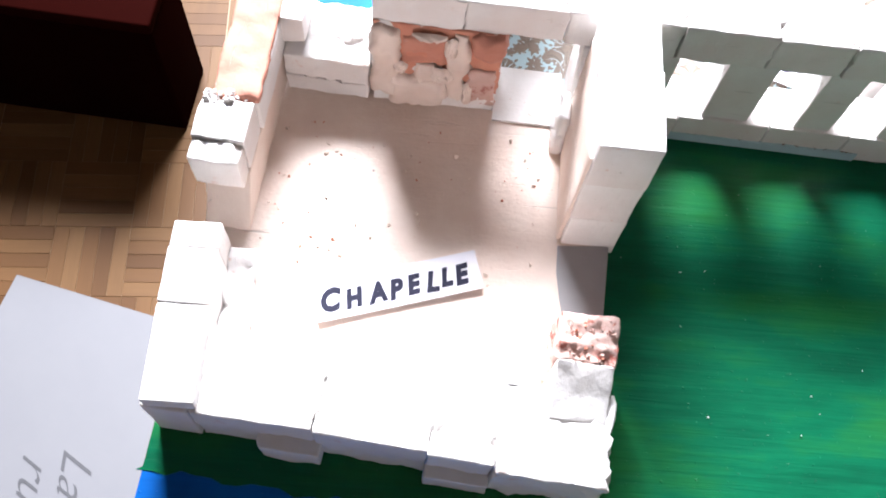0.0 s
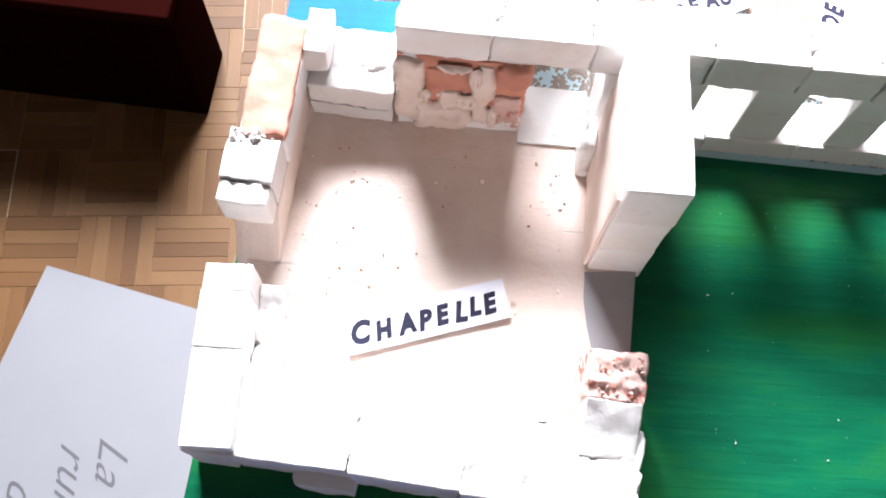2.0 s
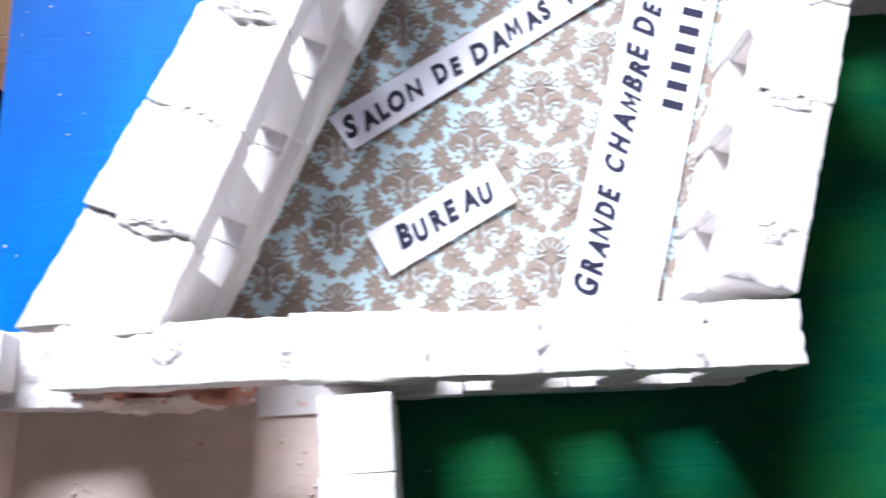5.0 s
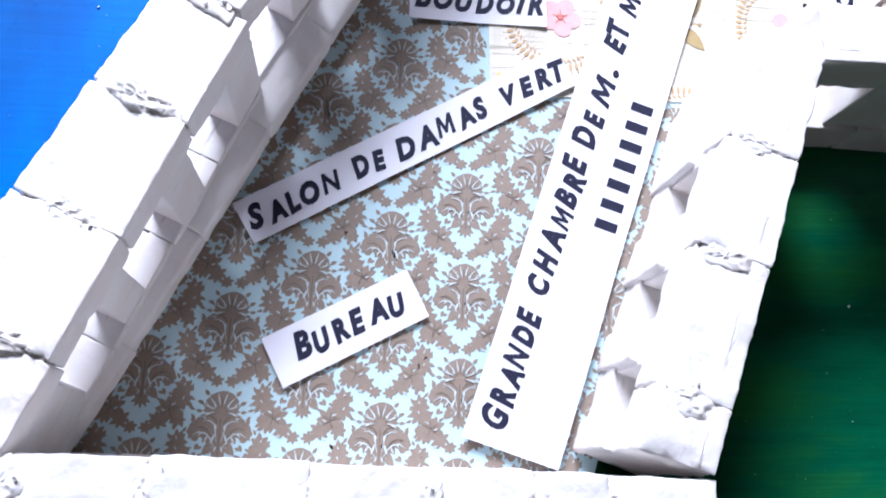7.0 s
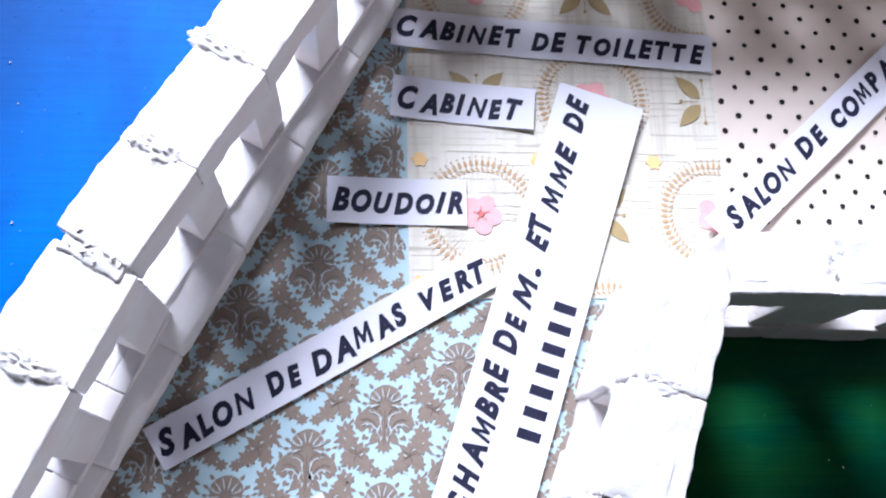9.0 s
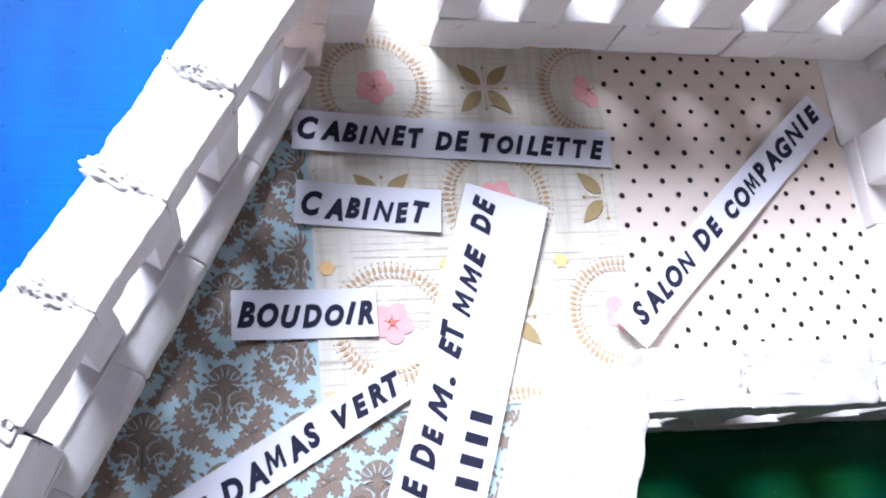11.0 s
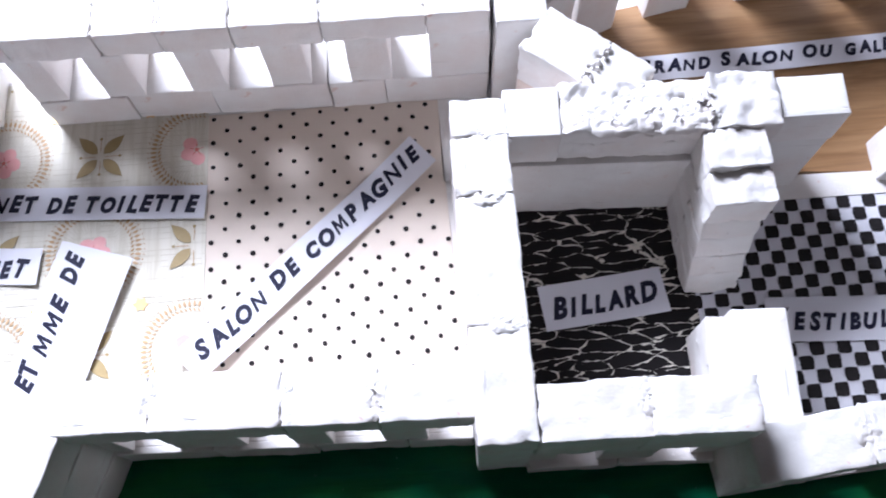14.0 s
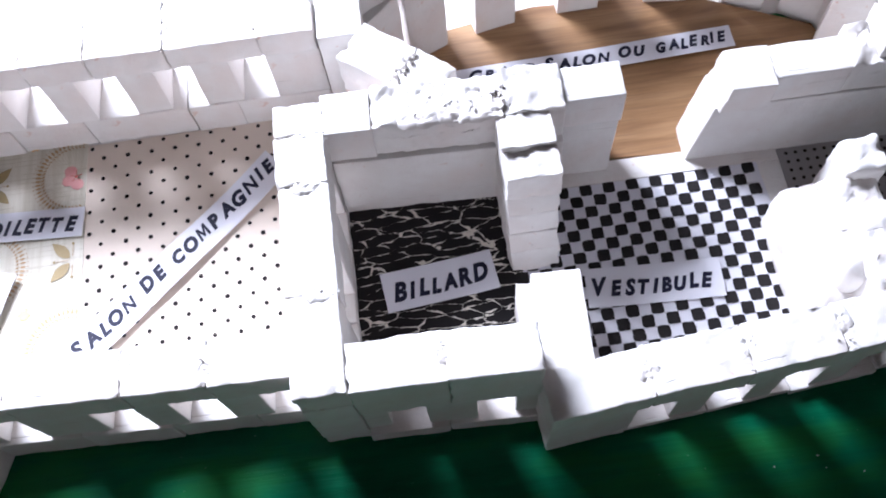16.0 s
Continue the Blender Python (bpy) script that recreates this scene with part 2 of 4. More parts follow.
def piece(name, me, material, parent=None, m=None, label=""):
    me.materials.clear()
    me.materials.append(material)
    ob = new(name, me)
    if parent:
        ob.parent = parent
    if m is not None:
        ob.matrix_basis = m
    return tagged(ob, label)


def thing(name, label, category, group="", kind="", at=(0, 0, 0)):
    ob = new(name)
    ob.location = at
    ob.empty_display_size = 0.02
    return tagged(ob, label, category, group, kind)


def axis_steps(h, r, step):
    n = max(1, round((2 * h - 2 * r) / step))
    inner = [-h + r + (2 * h - 2 * r) * i / n for i in range(n + 1)]
    return [-h, -h + 0.45 * r] + inner + [h - 0.45 * r, h]


def lump(p, f, s):
    return noise.noise(Vector((p[0] * f + s, p[1] * f - s * 0.7, p[2] * f + s * 1.3)))


def rough_box(sx, sy, sz, seed, r=0.0007, amp=0.0003, step=0.005, ends=0.0, top=0.0, shape=None, skew=0.0):
    """A hand-cut brick: rounded and uneven; ends and top: how far these crumble, in metres."""
    hx, hy, hz = sx / 2, sy / 2, sz / 2
    r = min(r, hx * 0.6, hy * 0.6, hz * 0.6)
    ax = [axis_steps(h, r, step) for h in (hx, hy, hz)]
    nx, ny, nz = (len(a) for a in ax)
    index, verts, faces = {}, [], []

    def vert(i, j, k):
        if (i, j, k) not in index:
            p = Vector((ax[0][i], ax[1][j], ax[2][k]))
            q = Vector([max(-h + r, min(h - r, c)) for c, h in zip(p, (hx, hy, hz))])
            n = (p - q)
            n = n.normalized() if n.length > 1e-7 else Vector((0, 0, 0))
            p = q + n * r
            p = p + n * (amp * 1.2 * lump(p, 90, seed) + amp * 0.8 * lump(p, 330, seed + 5))
            if ends:
                e = max(0.0, 1 - (hx - abs(p.x)) / 0.006)
                bite = max(0.0, -0.05 + lump(p, 260, seed + 9) + 0.6 * lump(p, 620, seed + 2))
                p.x -= math.copysign(ends * e * bite, p.x)
                if p.z > 0:
                    p.z -= ends * 1.2 * e * bite
            if top and p.z > hz * 0.2:
                p.z -= top * (0.5 + lump(p, 110, seed + 4) + 0.5 * lump(p, 300, seed + 6) + 0.3 * lump(p, 700, seed + 8))
            if skew and p.x < 0:
                p.x -= skew * (p.y + hy) * min(1.0, -p.x / (hx * 0.9))
            if shape:
                p = shape(p)
            index[i, j, k] = len(verts)
            verts.append(p)
        return index[i, j, k]

    for k, flip in ((0, True), (nz - 1, False)):
        for i in range(nx - 1):
            for j in range(ny - 1):
                f = [vert(i, j, k), vert(i + 1, j, k), vert(i + 1, j + 1, k), vert(i, j + 1, k)]
                faces.append(f[::-1] if flip else f)
    for j, flip in ((0, False), (ny - 1, True)):
        for i in range(nx - 1):
            for k in range(nz - 1):
                f = [vert(i, j, k), vert(i + 1, j, k), vert(i + 1, j, k + 1), vert(i, j, k + 1)]
                faces.append(f[::-1] if flip else f)
    for i, flip in ((0, True), (nx - 1, False)):
        for j in range(ny - 1):
            for k in range(nz - 1):
                f = [vert(i, j, k), vert(i, j + 1, k), vert(i, j + 1, k + 1), vert(i, j, k + 1)]
                faces.append(f[::-1] if flip else f)
    return verts, faces


SEED = [0]


def brick(parent, frame_m, x0, x1, y0, y1, z0, z1, material=None, name="brick", **kw):
    """A brick that fills the given box of a wall's own frame."""
    SEED[0] += 1
    s = SEED[0] * 3.7
    sx, sy, sz = x1 - x0, y1 - y0, z1 - z0
    v, f = rough_box(sx, sy, sz, s, **kw)
    wob = Euler([0.006 * math.sin(s), 0.006 * math.sin(s * 1.7), 0.012 * math.sin(s * 2.3)]).to_matrix().to_4x4()
    m = frame_m @ Matrix.Translation(((x0 + x1) / 2, (y0 + y1) / 2, (z0 + z1) / 2)) @ wob
    return piece(name, mesh_of(name, v, f, True), material or WHITE, parent, m)


def wall_frame(p0, p1):
    ang = math.atan2(p1[1] - p0[1], p1[0] - p0[0])
    return Matrix.Translation((p0[0], p0[1], 0)) @ Matrix.Rotation(ang, 4, "Z"), math.dist(p0, p1)


GROUND = -0.006


def coursed_wall(name, label, p0, p1, thick, sill, head, top, openings, base_joints, top_joints, plinth=0.0, material=None, pier_material=None, doors=(), skew=0.0, bulge=0.4, inset=0.0, tall=(0.0, 0.0), spread=0.0, pier=None):
    """A wall of three courses: base bricks, upright piers between openings, lintel bricks on top.
    The face of p0-p1 lies to the right of the way from p0 to p1."""
    m, length = wall_frame(p0, p1)
    def widen(a, b):
        """The outer face draws away from the inner one towards the start of the wall."""
        def go(p):
            if p.y > 0:
                p.y += spread * (1 - ((a + b) / 2 + p.x) / length)
            return p
        return go if spread else None
    under = lambda a, b: tall[1] if (a + b) / 2 < tall[0] else head
    w = thing(name, label, "wall", "miniature walls")
    rnd = random.Random(label + str(p0))
    cuts = [0.0] + list(base_joints) + [length]
    for a, b in zip(cuts, cuts[1:]):
        if any(d0 < (a + b) / 2 < d1 for d0, d1 in doors):
            continue
        brick(w, m, a + 0.0003, b - 0.0003, inset * 0.9 - plinth + rnd.uniform(-0.0008, 0.0008), thick, GROUND, sill, material, amp=0.0005, shape=widen(a, b))
    edges = [0.0] + [e for o in openings for e in o] + [length]
    for a, b in zip(edges[::2], edges[1::2]):
        if b - a > 0.003:
            brick(w, m, a, b, inset + 0.0006 + rnd.uniform(-0.001, 0.001), (inset + pier if pier else thick) - 0.001 + rnd.uniform(-0.0008, 0.0008), sill - 0.0004, under(a, b) + 0.0004, pier_material or material, shape=None if pier else widen(a, b))
    cuts = [0.0] + list(top_joints) + [length]
    for a, b in zip(cuts, cuts[1:]):
        brick(w, m, a + 0.0002, b - 0.0002, inset + rnd.uniform(-0.001, 0.0006), thick + rnd.uniform(-0.0006, 0.001), under(a, b), top + rnd.uniform(-0.001, 0.001), material, ends=0.0015, step=0.0025, amp=0.0008, skew=skew if a == 0.0 else 0.0, shape=widen(a, b))
    for c in top_joints:
        mortar(w, m, c, (thick + inset) * 0.5, top - 0.0048, 0.006, (thick - inset) * 0.90, 0.008)
        mortar_lump(w, m, c + rnd.uniform(-0.002, 0.002), inset * 0.4 + thick * rnd.uniform(0.56, 0.64), top - 0.0004, rnd.uniform(0.011, 0.016), thick * rnd.uniform(0.66, 0.84), rnd.uniform(0.0024, 0.0036) * bulge)
        rubble(w, m, c - 0.005, c + 0.005, thick * 0.2, thick - 0.002, top + 0.0002, 3, 0.0016)
    return w, m


def mortar(parent, m, x, y, z, sx, sy, sz, material=None):
    SEED[0] += 1
    v, f = rough_box(sx, sy, sz, SEED[0] * 2.9, r=0.0012, amp=0.0011, step=0.0015)
    return piece("mortar_joint", mesh_of("mortar_joint", v, f, True), material or MORTAR, parent, m @ Matrix.Translation((x, y, z)))


def mortar_lump(parent, m, x, y, z, sx, sy, high, material=None):
    """A squeezed-out, grainy dollop of mortar lying over a joint."""
    SEED[0] += 1
    s = SEED[0] * 1.9
    n, rings = 40, 11
    verts, faces = [Vector((0, 0, high))], []
    for k in range(1, rings + 1):
        f = k / rings
        for i in range(n):
            a = 2 * math.pi * i / n
            c, d = math.cos(a), math.sin(a)
            wave = 1 + 0.22 * lump((c, d, 0), 1.6, s) + 0.14 * lump((c, d, 0), 5.0, s + 3) * f
            p = Vector((sx / 2 * f * wave * c, sy / 2 * f * wave * math.copysign(abs(d) ** 0.8, d), 0))
            grain_ = 0.55 * lump((p.x, p.y * 0.6, 0), 700, s) + 0.5 * lump(p, 1300, s + 7) + 0.5 * lump(p, 330, s + 2)
            p.z = high * (1 - f ** 4) * (0.70 + 1.05 * grain_) - 0.0012 * f ** 6
            verts.append(p)
    faces += [[0, 1 + i, 1 + (i + 1) % n] for i in range(n)]
    for k in range(rings - 1):
        a, b = 1 + k * n, 1 + (k + 1) * n
        faces += [[a + i, b + i, b + (i + 1) % n, a + (i + 1) % n] for i in range(n)]
    return piece("mortar_joint", mesh_of("mortar_joint", verts, faces, True), material or MORTAR, parent, m @ Matrix.Translation((x, y, z)))


def rubble(parent, m, x0, x1, y0, y1, z, count, size, material=None, spread_z=0.002):
    """Loose angular crumbs of plaster on a broken edge."""
    SEED[0] += 1
    rnd = random.Random(SEED[0])
    verts, faces = [], []
    for _ in range(count):
        c = Vector((rnd.uniform(x0, x1), rnd.uniform(y0, y1), z + rnd.uniform(-spread_z, spread_z)))
        r = size * rnd.uniform(0.35, 1.0)
        turn_ = Euler((rnd.uniform(0, 6), rnd.uniform(0, 6), rnd.uniform(0, 6))).to_matrix()
        n = len(verts)
        for k in range(8):
            q = Vector(((k & 1) - 0.5, ((k >> 1) & 1) - 0.5, ((k >> 2) & 1) - 0.5)) * r * rnd.uniform(0.6, 1.25)
            q.z *= 0.6
            verts.append(c + turn_ @ q)
        faces += [[n + a for a in f] for f in ((0, 2, 3, 1), (4, 5, 7, 6), (0, 1, 5, 4), (2, 6, 7, 3), (0, 4, 6, 2), (1, 3, 7, 5))]
    return piece("crumbled_plaster", mesh_of("crumbled_plaster", verts, faces), material or MORTAR, parent, m)


def slab(name, outline, z0, z1, material, parent=None, label=""):
    n = len(outline)
    verts = [(x, y, z0) for x, y in outline] + [(x, y, z1) for x, y in outline]
    faces = [list(range(n))[::-1], list(range(n, 2 * n))] + [[i, (i + 1) % n, n + (i + 1) % n, n + i] for i in range(n)]
    return piece(name, mesh_of(name, verts, faces), material, parent, None, label)


# ---- the room ----
FLOOR_Z = -0.466
RX0, RX1, RY0, RY1, RZ1 = -2.2, 2.0, -2.4, 1.0, 1.9
tagged(slab("floor", [(RX0, RY0), (RX1, RY0), (RX1, RY1), (RX0, RY1)], FLOOR_Z - 0.05, FLOOR_Z - 0.0006, EDGE), "oak mosaic parquet floor of small strips", "floor", kind="structure")
tagged(slab("ceiling", [(RX0, RY0), (RX1, RY0), (RX1, RY1), (RX0, RY1)], RZ1, RZ1 + 0.1, ROOM_PAINT), "plain pale painted ceiling", "ceiling", kind="structure")
for nm, o in (("wall_west", [(RX0 - 0.1, RY0), (RX0, RY0), (RX0, RY1), (RX0 - 0.1, RY1)]), ("wall_east", [(RX1, RY0), (RX1 + 0.1, RY0), (RX1 + 0.1, RY1), (RX1, RY1)]),
              ("wall_south", [(RX0, RY0 - 0.1), (RX1, RY0 - 0.1), (RX1, RY0), (RX0, RY0)])):
    tagged(slab(nm, o, FLOOR_Z, RZ1, ROOM_PAINT), "plain pale painted room wall", "wall", kind="structure")
WX0, WX1, WZ0, WZ1 = -1.00, 0.00, 0.50, 1.50
wn_wall = thing("wall_north", "plain pale room wall pierced by a window", "wall", kind="structure")
for a, b, z0, z1 in ((RX0, WX0, FLOOR_Z, RZ1), (WX1, RX1, FLOOR_Z, RZ1), (WX0, WX1, FLOOR_Z, WZ0), (WX0, WX1, WZ1, RZ1)):
    slab("wall_panel", [(a, RY1), (b, RY1), (b, RY1 + 0.1), (a, RY1 + 0.1)], z0, z1, ROOM_PAINT, wn_wall)

# ---- the table, the painted board ----
table = thing("table", "plain wooden table under the painted board", "table", at=(0, 0, FLOOR_Z))
TT = GROUND - 0.012
slab("tabletop", [(-0.36, -0.55), (0.62, -0.55), (0.62, 0.17), (-0.36, 0.17)], TT - 0.025, TT, EDGE, table).location.z = -FLOOR_Z
for x, y in ((-0.30, -0.48), (0.56, -0.48), (-0.30, 0.10), (0.56, 0.10)):
    slab("leg", [(x - 0.02, y - 0.02), (x + 0.02, y - 0.02), (x + 0.02, y + 0.02), (x - 0.02, y + 0.02)], FLOOR_Z, TT - 0.025, EDGE, table).location.z = -FLOOR_Z


def board_w(y):
    return -0.4351 + 0.06 * (y + 0.33)


board = thing("base_board", "painted wooden base board, green lawn and blue moat", "board")
slab("panel", [(board_w(-0.66), -0.66), (0.72, -0.66), (0.72, 0.22), (board_w(0.22), 0.22), (board_w(-0.33), -0.33)], TT, GROUND - 0.001, EDGE, board)
wob = lambda a, k: 0.0025 * math.sin(a * 61 + k) + 0.0015 * math.sin(a * 173 + 2 * k)
lawn = [(board_w(-0.34) + 0.0003, -0.345), (-0.385, -0.345), (-0.30, -0.20), (-0.17, 0.02), (-0.17, 0.05), (0.15, 0.05), (0.6, 0.10), (0.72, 0.10), (0.72, -0.66), (-0.27, -0.66)]
lawn += [(-0.27 - 0.006 * i + 0.2 * wob(i, 3), -0.558 - 0.06 * math.exp(-i * 0.35) + 0.00052 * max(0, i - 14) + 0.5 * wob(i * 0.02, 1)) for i in range(1, 31)]
lawn += [(board_w(-0.549) + 0.0003, -0.549)]
slab("green_lawn", lawn, GROUND - 0.001, GROUND, GREEN, board, "brushed green paint with yellow streaks")
slab("blue_moat", [(board_w(-0.345), -0.345), (-0.385, -0.345), (-0.30, -0.20), (-0.17, 0.02), (-0.15, 0.22), (board_w(0.22), 0.22)], GROUND - 0.001, GROUND, BLUE_FALLOFF, board, "bright blue paint, fading light painted in as deeper blue")
slab("blue_moat", [(board_w(-0.66), -0.66), (-0.27, -0.66)] + lawn[10:], GROUND - 0.001, GROUND - 0.0002, BLUE, board, "bright blue brushed paint")

# ---- the walls of the model ----
# south wall of the long room
SA, SB = (-0.3698, -0.3598), (-0.0985, -0.3712)
coursed_wall("miniature_wall", "white painted miniature brick wall with small windows", SA, SB, 0.0235, 0.013, 0.056, 0.0770,
             [(0.0600, 0.0945), (0.1380, 0.1610), (0.1835, 0.2060), (0.2240, 0.2470)], [0.0600, 0.0945, 0.1500, 0.1950, 0.2350], [0.0410, 0.0850, 0.1350, 0.1750, 0.2090, 0.2350], 0.0015, doors=[(0.0600, 0.0945)], tall=(0.0955, 0.0575))
# slanting west wall of the long room, bowed outwards
WA, WM, WN = (-0.3292, -0.3432), (-0.2580, -0.1880), (-0.1520, -0.0088)
ww, _ = coursed_wall("miniature_wall", "white painted miniature brick wall with windows", WA, WM, 0.036, 0.018, 0.061, 0.0772,
             [(s - 0.003, s + 0.0260) for s in (0.0320, 0.0770, 0.1240)], [0.0475, 0.0945, 0.1325], [0.0345, 0.0806, 0.1265], 0.0, skew=0.5, bulge=0.8, inset=0.0035, spread=0.0133, pier=0.0150)
coursed_wall("miniature_wall", "white painted miniature brick wall with windows", WM, WN, 0.0370, 0.018, 0.061, 0.0785,
             [(s - 0.003, s + 0.0260) for s in (0.006, 0.054, 0.100, 0.146, 0.184)], [0.045, 0.090, 0.140, 0.180], [0.043, 0.090, 0.140], 0.0, bulge=0.8, inset=0.0075, pier=0.0150)
mortar(ww, wall_frame(WM, WN)[0], 0.000, 0.0205, 0.0740, 0.012, 0.026, 0.0085)
rubble(ww, wall_frame(WM, WN)[0], -0.005, 0.005, 0.010, 0.034, 0.0778, 20, 0.0030, WHITE, 0.0008)
foot = wall_frame((-0.3330, -0.3440), (-0.1565, -0.0170))[0]


def sloped(p):
    """The foot of the wall rises towards the wall behind it."""
    if p.z > 0:
        p.z += 0.0075 * (p.y + 0.0085) / 0.017
    return p


for k in range(7):
    brick(ww, foot, 0.0530 * k - 0.0002, 0.0530 * k + 0.0530, 0.0, 0.017, GROUND, 0.0104, amp=0.0006, r=0.0014, step=0.004, shape=sloped)


def wedge(p):
    if p.y > 0:
        p.y -= 0.013 * max(0.0, min(1.0, (p.x + 0.04) / 0.08))
    p.x -= 0.5 * (p.y + 0.008) if p.x < 0 else 0.0
    return p


brick(ww, wall_frame(WA, WM)[0], -0.014, 0.070, 0.0300, 0.0490, GROUND, 0.0280, top=0.002, shape=wedge, step=0.003, amp=0.0005)
# east wall of the long room
ew, em = coursed_wall("miniature_wall", "white painted miniature brick wall with small niches", (-0.0985, -0.3470), (-0.0418, -0.1868), 0.0285, 0.020, 0.055, 0.0795,
             [(0.014, 0.034), (0.053, 0.073), (0.098, 0.118)], [0.043, 0.085, 0.127], [0.0235, 0.077, 0.120], 0.001)
# stones of its foot, proud on the room side between the niches
for a, b in ((0.0000, 0.0125), (0.0355, 0.0520), (0.0745, 0.0970), (0.1195, 0.1600)):
    brick(ew, em, a, b, 0.0260, 0.0305, GROUND, 0.0460, amp=0.0007, r=0.0014, top=0.0015, step=0.0028)
# front wall of the dotted room
coursed_wall("miniature_wall", "white painted miniature brick wall with four windows", (-0.0475, -0.1940), (0.1357, -0.1987), 0.0235, 0.018, 0.062, 0.0840,
             [(0.014, 0.036), (0.071, 0.095), (0.114, 0.139), (0.161, 0.183)], [0.053, 0.104, 0.150], [0.042, 0.100, 0.142], 0.0)
# back wall, a doorway at its west end
coursed_wall("miniature_wall", "white painted miniature brick wall, five windows and a doorway", (-0.1615, 0.0060), (0.1600, 0.0040), 0.035, 0.026, 0.067, 0.0850,
             [(0.033, 0.065), (0.083, 0.106), (0.127, 0.154), (0.174, 0.199), (0.221, 0.244), (0.267, 0.289)],
             [0.033, 0.065, 0.115, 0.163, 0.230, 0.262], [0.070, 0.118, 0.150, 0.188, 0.234, 0.288], doors=[(0.033, 0.065)])

nw = thing("miniature_pier", "broken pinkish corner block with chipped white plaster", "pier")
brick(nw, Matrix.Identity(4), -0.176, -0.152, -0.008, 0.014, GROUND, 0.072, PINK, ends=0.003, top=0.003, step=0.0022, amp=0.0010)
rubble(nw, Matrix.Identity(4), -0.172, -0.154, -0.007, 0.012, 0.0705, 26, 0.0040, CLAY, 0.001)
rubble(nw, Matrix.Identity(4), -0.174, -0.152, -0.007, 0.012, 0.0712, 40, 0.0042, WHITE, 0.001)

# billiard room
coursed_wall("miniature_wall", "white painted miniature brick wall with two openings", (0.1348, -0.0482), (0.1363, -0.2122), 0.0262, 0.008, 0.064, 0.0885,
             [(0.028, 0.054), (0.082, 0.112)], [0.05, 0.10, 0.14], [0.020, 0.050, 0.112])
coursed_wall("miniature_wall", "white painted miniature brick wall with two square windows", (0.1622, -0.2117), (0.2565, -0.2138), 0.0245, 0.007, 0.045, 0.0880,
             [(0.0135, 0.0340), (0.0610, 0.0815)], [0.045], [0.048], 0.003)
bn = thing("miniature_wall", "white painted miniature wall with a crumbled top", "wall")
m, _ = wall_frame((0.1609, -0.0697), (0.2913, -0.0748))
brick(bn, m, 0.0, 0.131, -0.002, 0.026, GROUND, 0.060, amp=0.0006)
brick(bn, m, -0.001, 0.026, 0.0, 0.026, 0.060, 0.0885)
brick(bn, m, 0.026, 0.098, 0.001, 0.029, 0.060, 0.0885, top=0.0030, step=0.0016, amp=0.0009, r=0.0012)
brick(bn, m, 0.098, 0.131, 0.002, 0.0315, 0.060, 0.0890, top=0.0025, step=0.0020, amp=0.0008)
for x, y, sx, sy, h in ((0.036, 0.011, 0.022, 0.018, 0.0030), (0.052, 0.008, 0.026, 0.019, 0.0042), (0.068, 0.011, 0.024, 0.022, 0.0050), (0.084, 0.009, 0.026, 0.020, 0.0048), (0.060, 0.018, 0.030, 0.013, 0.0030), (0.094, 0.016, 0.016, 0.018, 0.0040)):
    mortar_lump(bn, m, x, y, 0.0871, sx, sy, 0.45 * h, WHITE)
rubble(bn, m, 0.040, 0.100, 0.004, 0.024, 0.0877, 8, 0.0022, WHITE, 0.0010)
rubble(bn, m, 0.092, 0.102, 0.002, 0.026, 0.0882, 16, 0.0030, WHITE, 0.001)
be = thing("miniature_wall", "white painted broken miniature wall, stepping down to a doorway", "wall")
m, _ = wall_frame((0.2846, -0.152), (0.2828, -0.071))
for k, (z0, z1) in enumerate(((GROUND, 0.016), (0.0161, 0.031), (0.0311, 0.046), (0.0461, 0.0600))):
    brick(be, m, 0.0255 + 0.30 * z0, 0.082, 0.0003 * (k % 2), 0.029, z0, z1, None, r=0.0010, shape=lambda p, h=(z1 - z0) / 2: Vector((p.x + (0.30 * (p.z + h) if p.x < 0 else 0.0), p.y, p.z)), step=0.003, amp=0.0011)
brick(be, m, 0.0425, 0.0605, -0.001, 0.029, 0.0600, 0.0830, ends=0.0012, top=0.0012, step=0.0022, amp=0.0009)
brick(be, m, 0.0600, 0.083, -0.001, 0.029, 0.0600, 0.0868, ends=0.0014, top=0.0010, step=0.0022, amp=0.0009)
pb = thing("miniature_pier", "white painted miniature brick pier beside a doorway", "pier")
m, _ = wall_frame((0.2845, -0.2062), (0.2860, -0.1545))
brick(pb, m, 0.0, 0.0530, 0.0, 0.0255, GROUND, 0.034)
brick(pb, m, -0.001, 0.0525, -0.0005, 0.0258, 0.034, 0.0575)
brick(pb, m, 0.024, 0.054, 0.024, 0.033, GROUND, 0.042, top=0.003, step=0.002)

# vestibule
coursed_wall("miniature_wall", "white painted miniature brick wall with low windows", (0.2571, -0.2335), (0.5380, -0.2073), 0.0255, 0.000, 0.043, 0.0655,
             [(0.047, 0.070), (0.089, 0.112), (0.128, 0.150), (0.170, 0.192), (0.214, 0.236)], [0.045, 0.092, 0.14, 0.19], [0.053, 0.103, 0.150, 0.200, 0.245], 0.0)
vp = thing("miniature_pier", "white painted two-brick miniature pier", "pier")
m, _ = wall_frame((0.2920, -0.0676), (0.3265, -0.0682))
brick(vp, m, 0.001, 0.033, 0.0005, 0.0215, GROUND, 0.0580)
brick(vp, m, 0.0, 0.0345, 0.0, 0.0220, 0.0582, 0.0845)
rw = thing("miniature_wall", "white painted broken miniature wall with a slanting end", "wall")
m, _ = wall_frame((0.3740, -0.0686), (0.560, -0.0715))


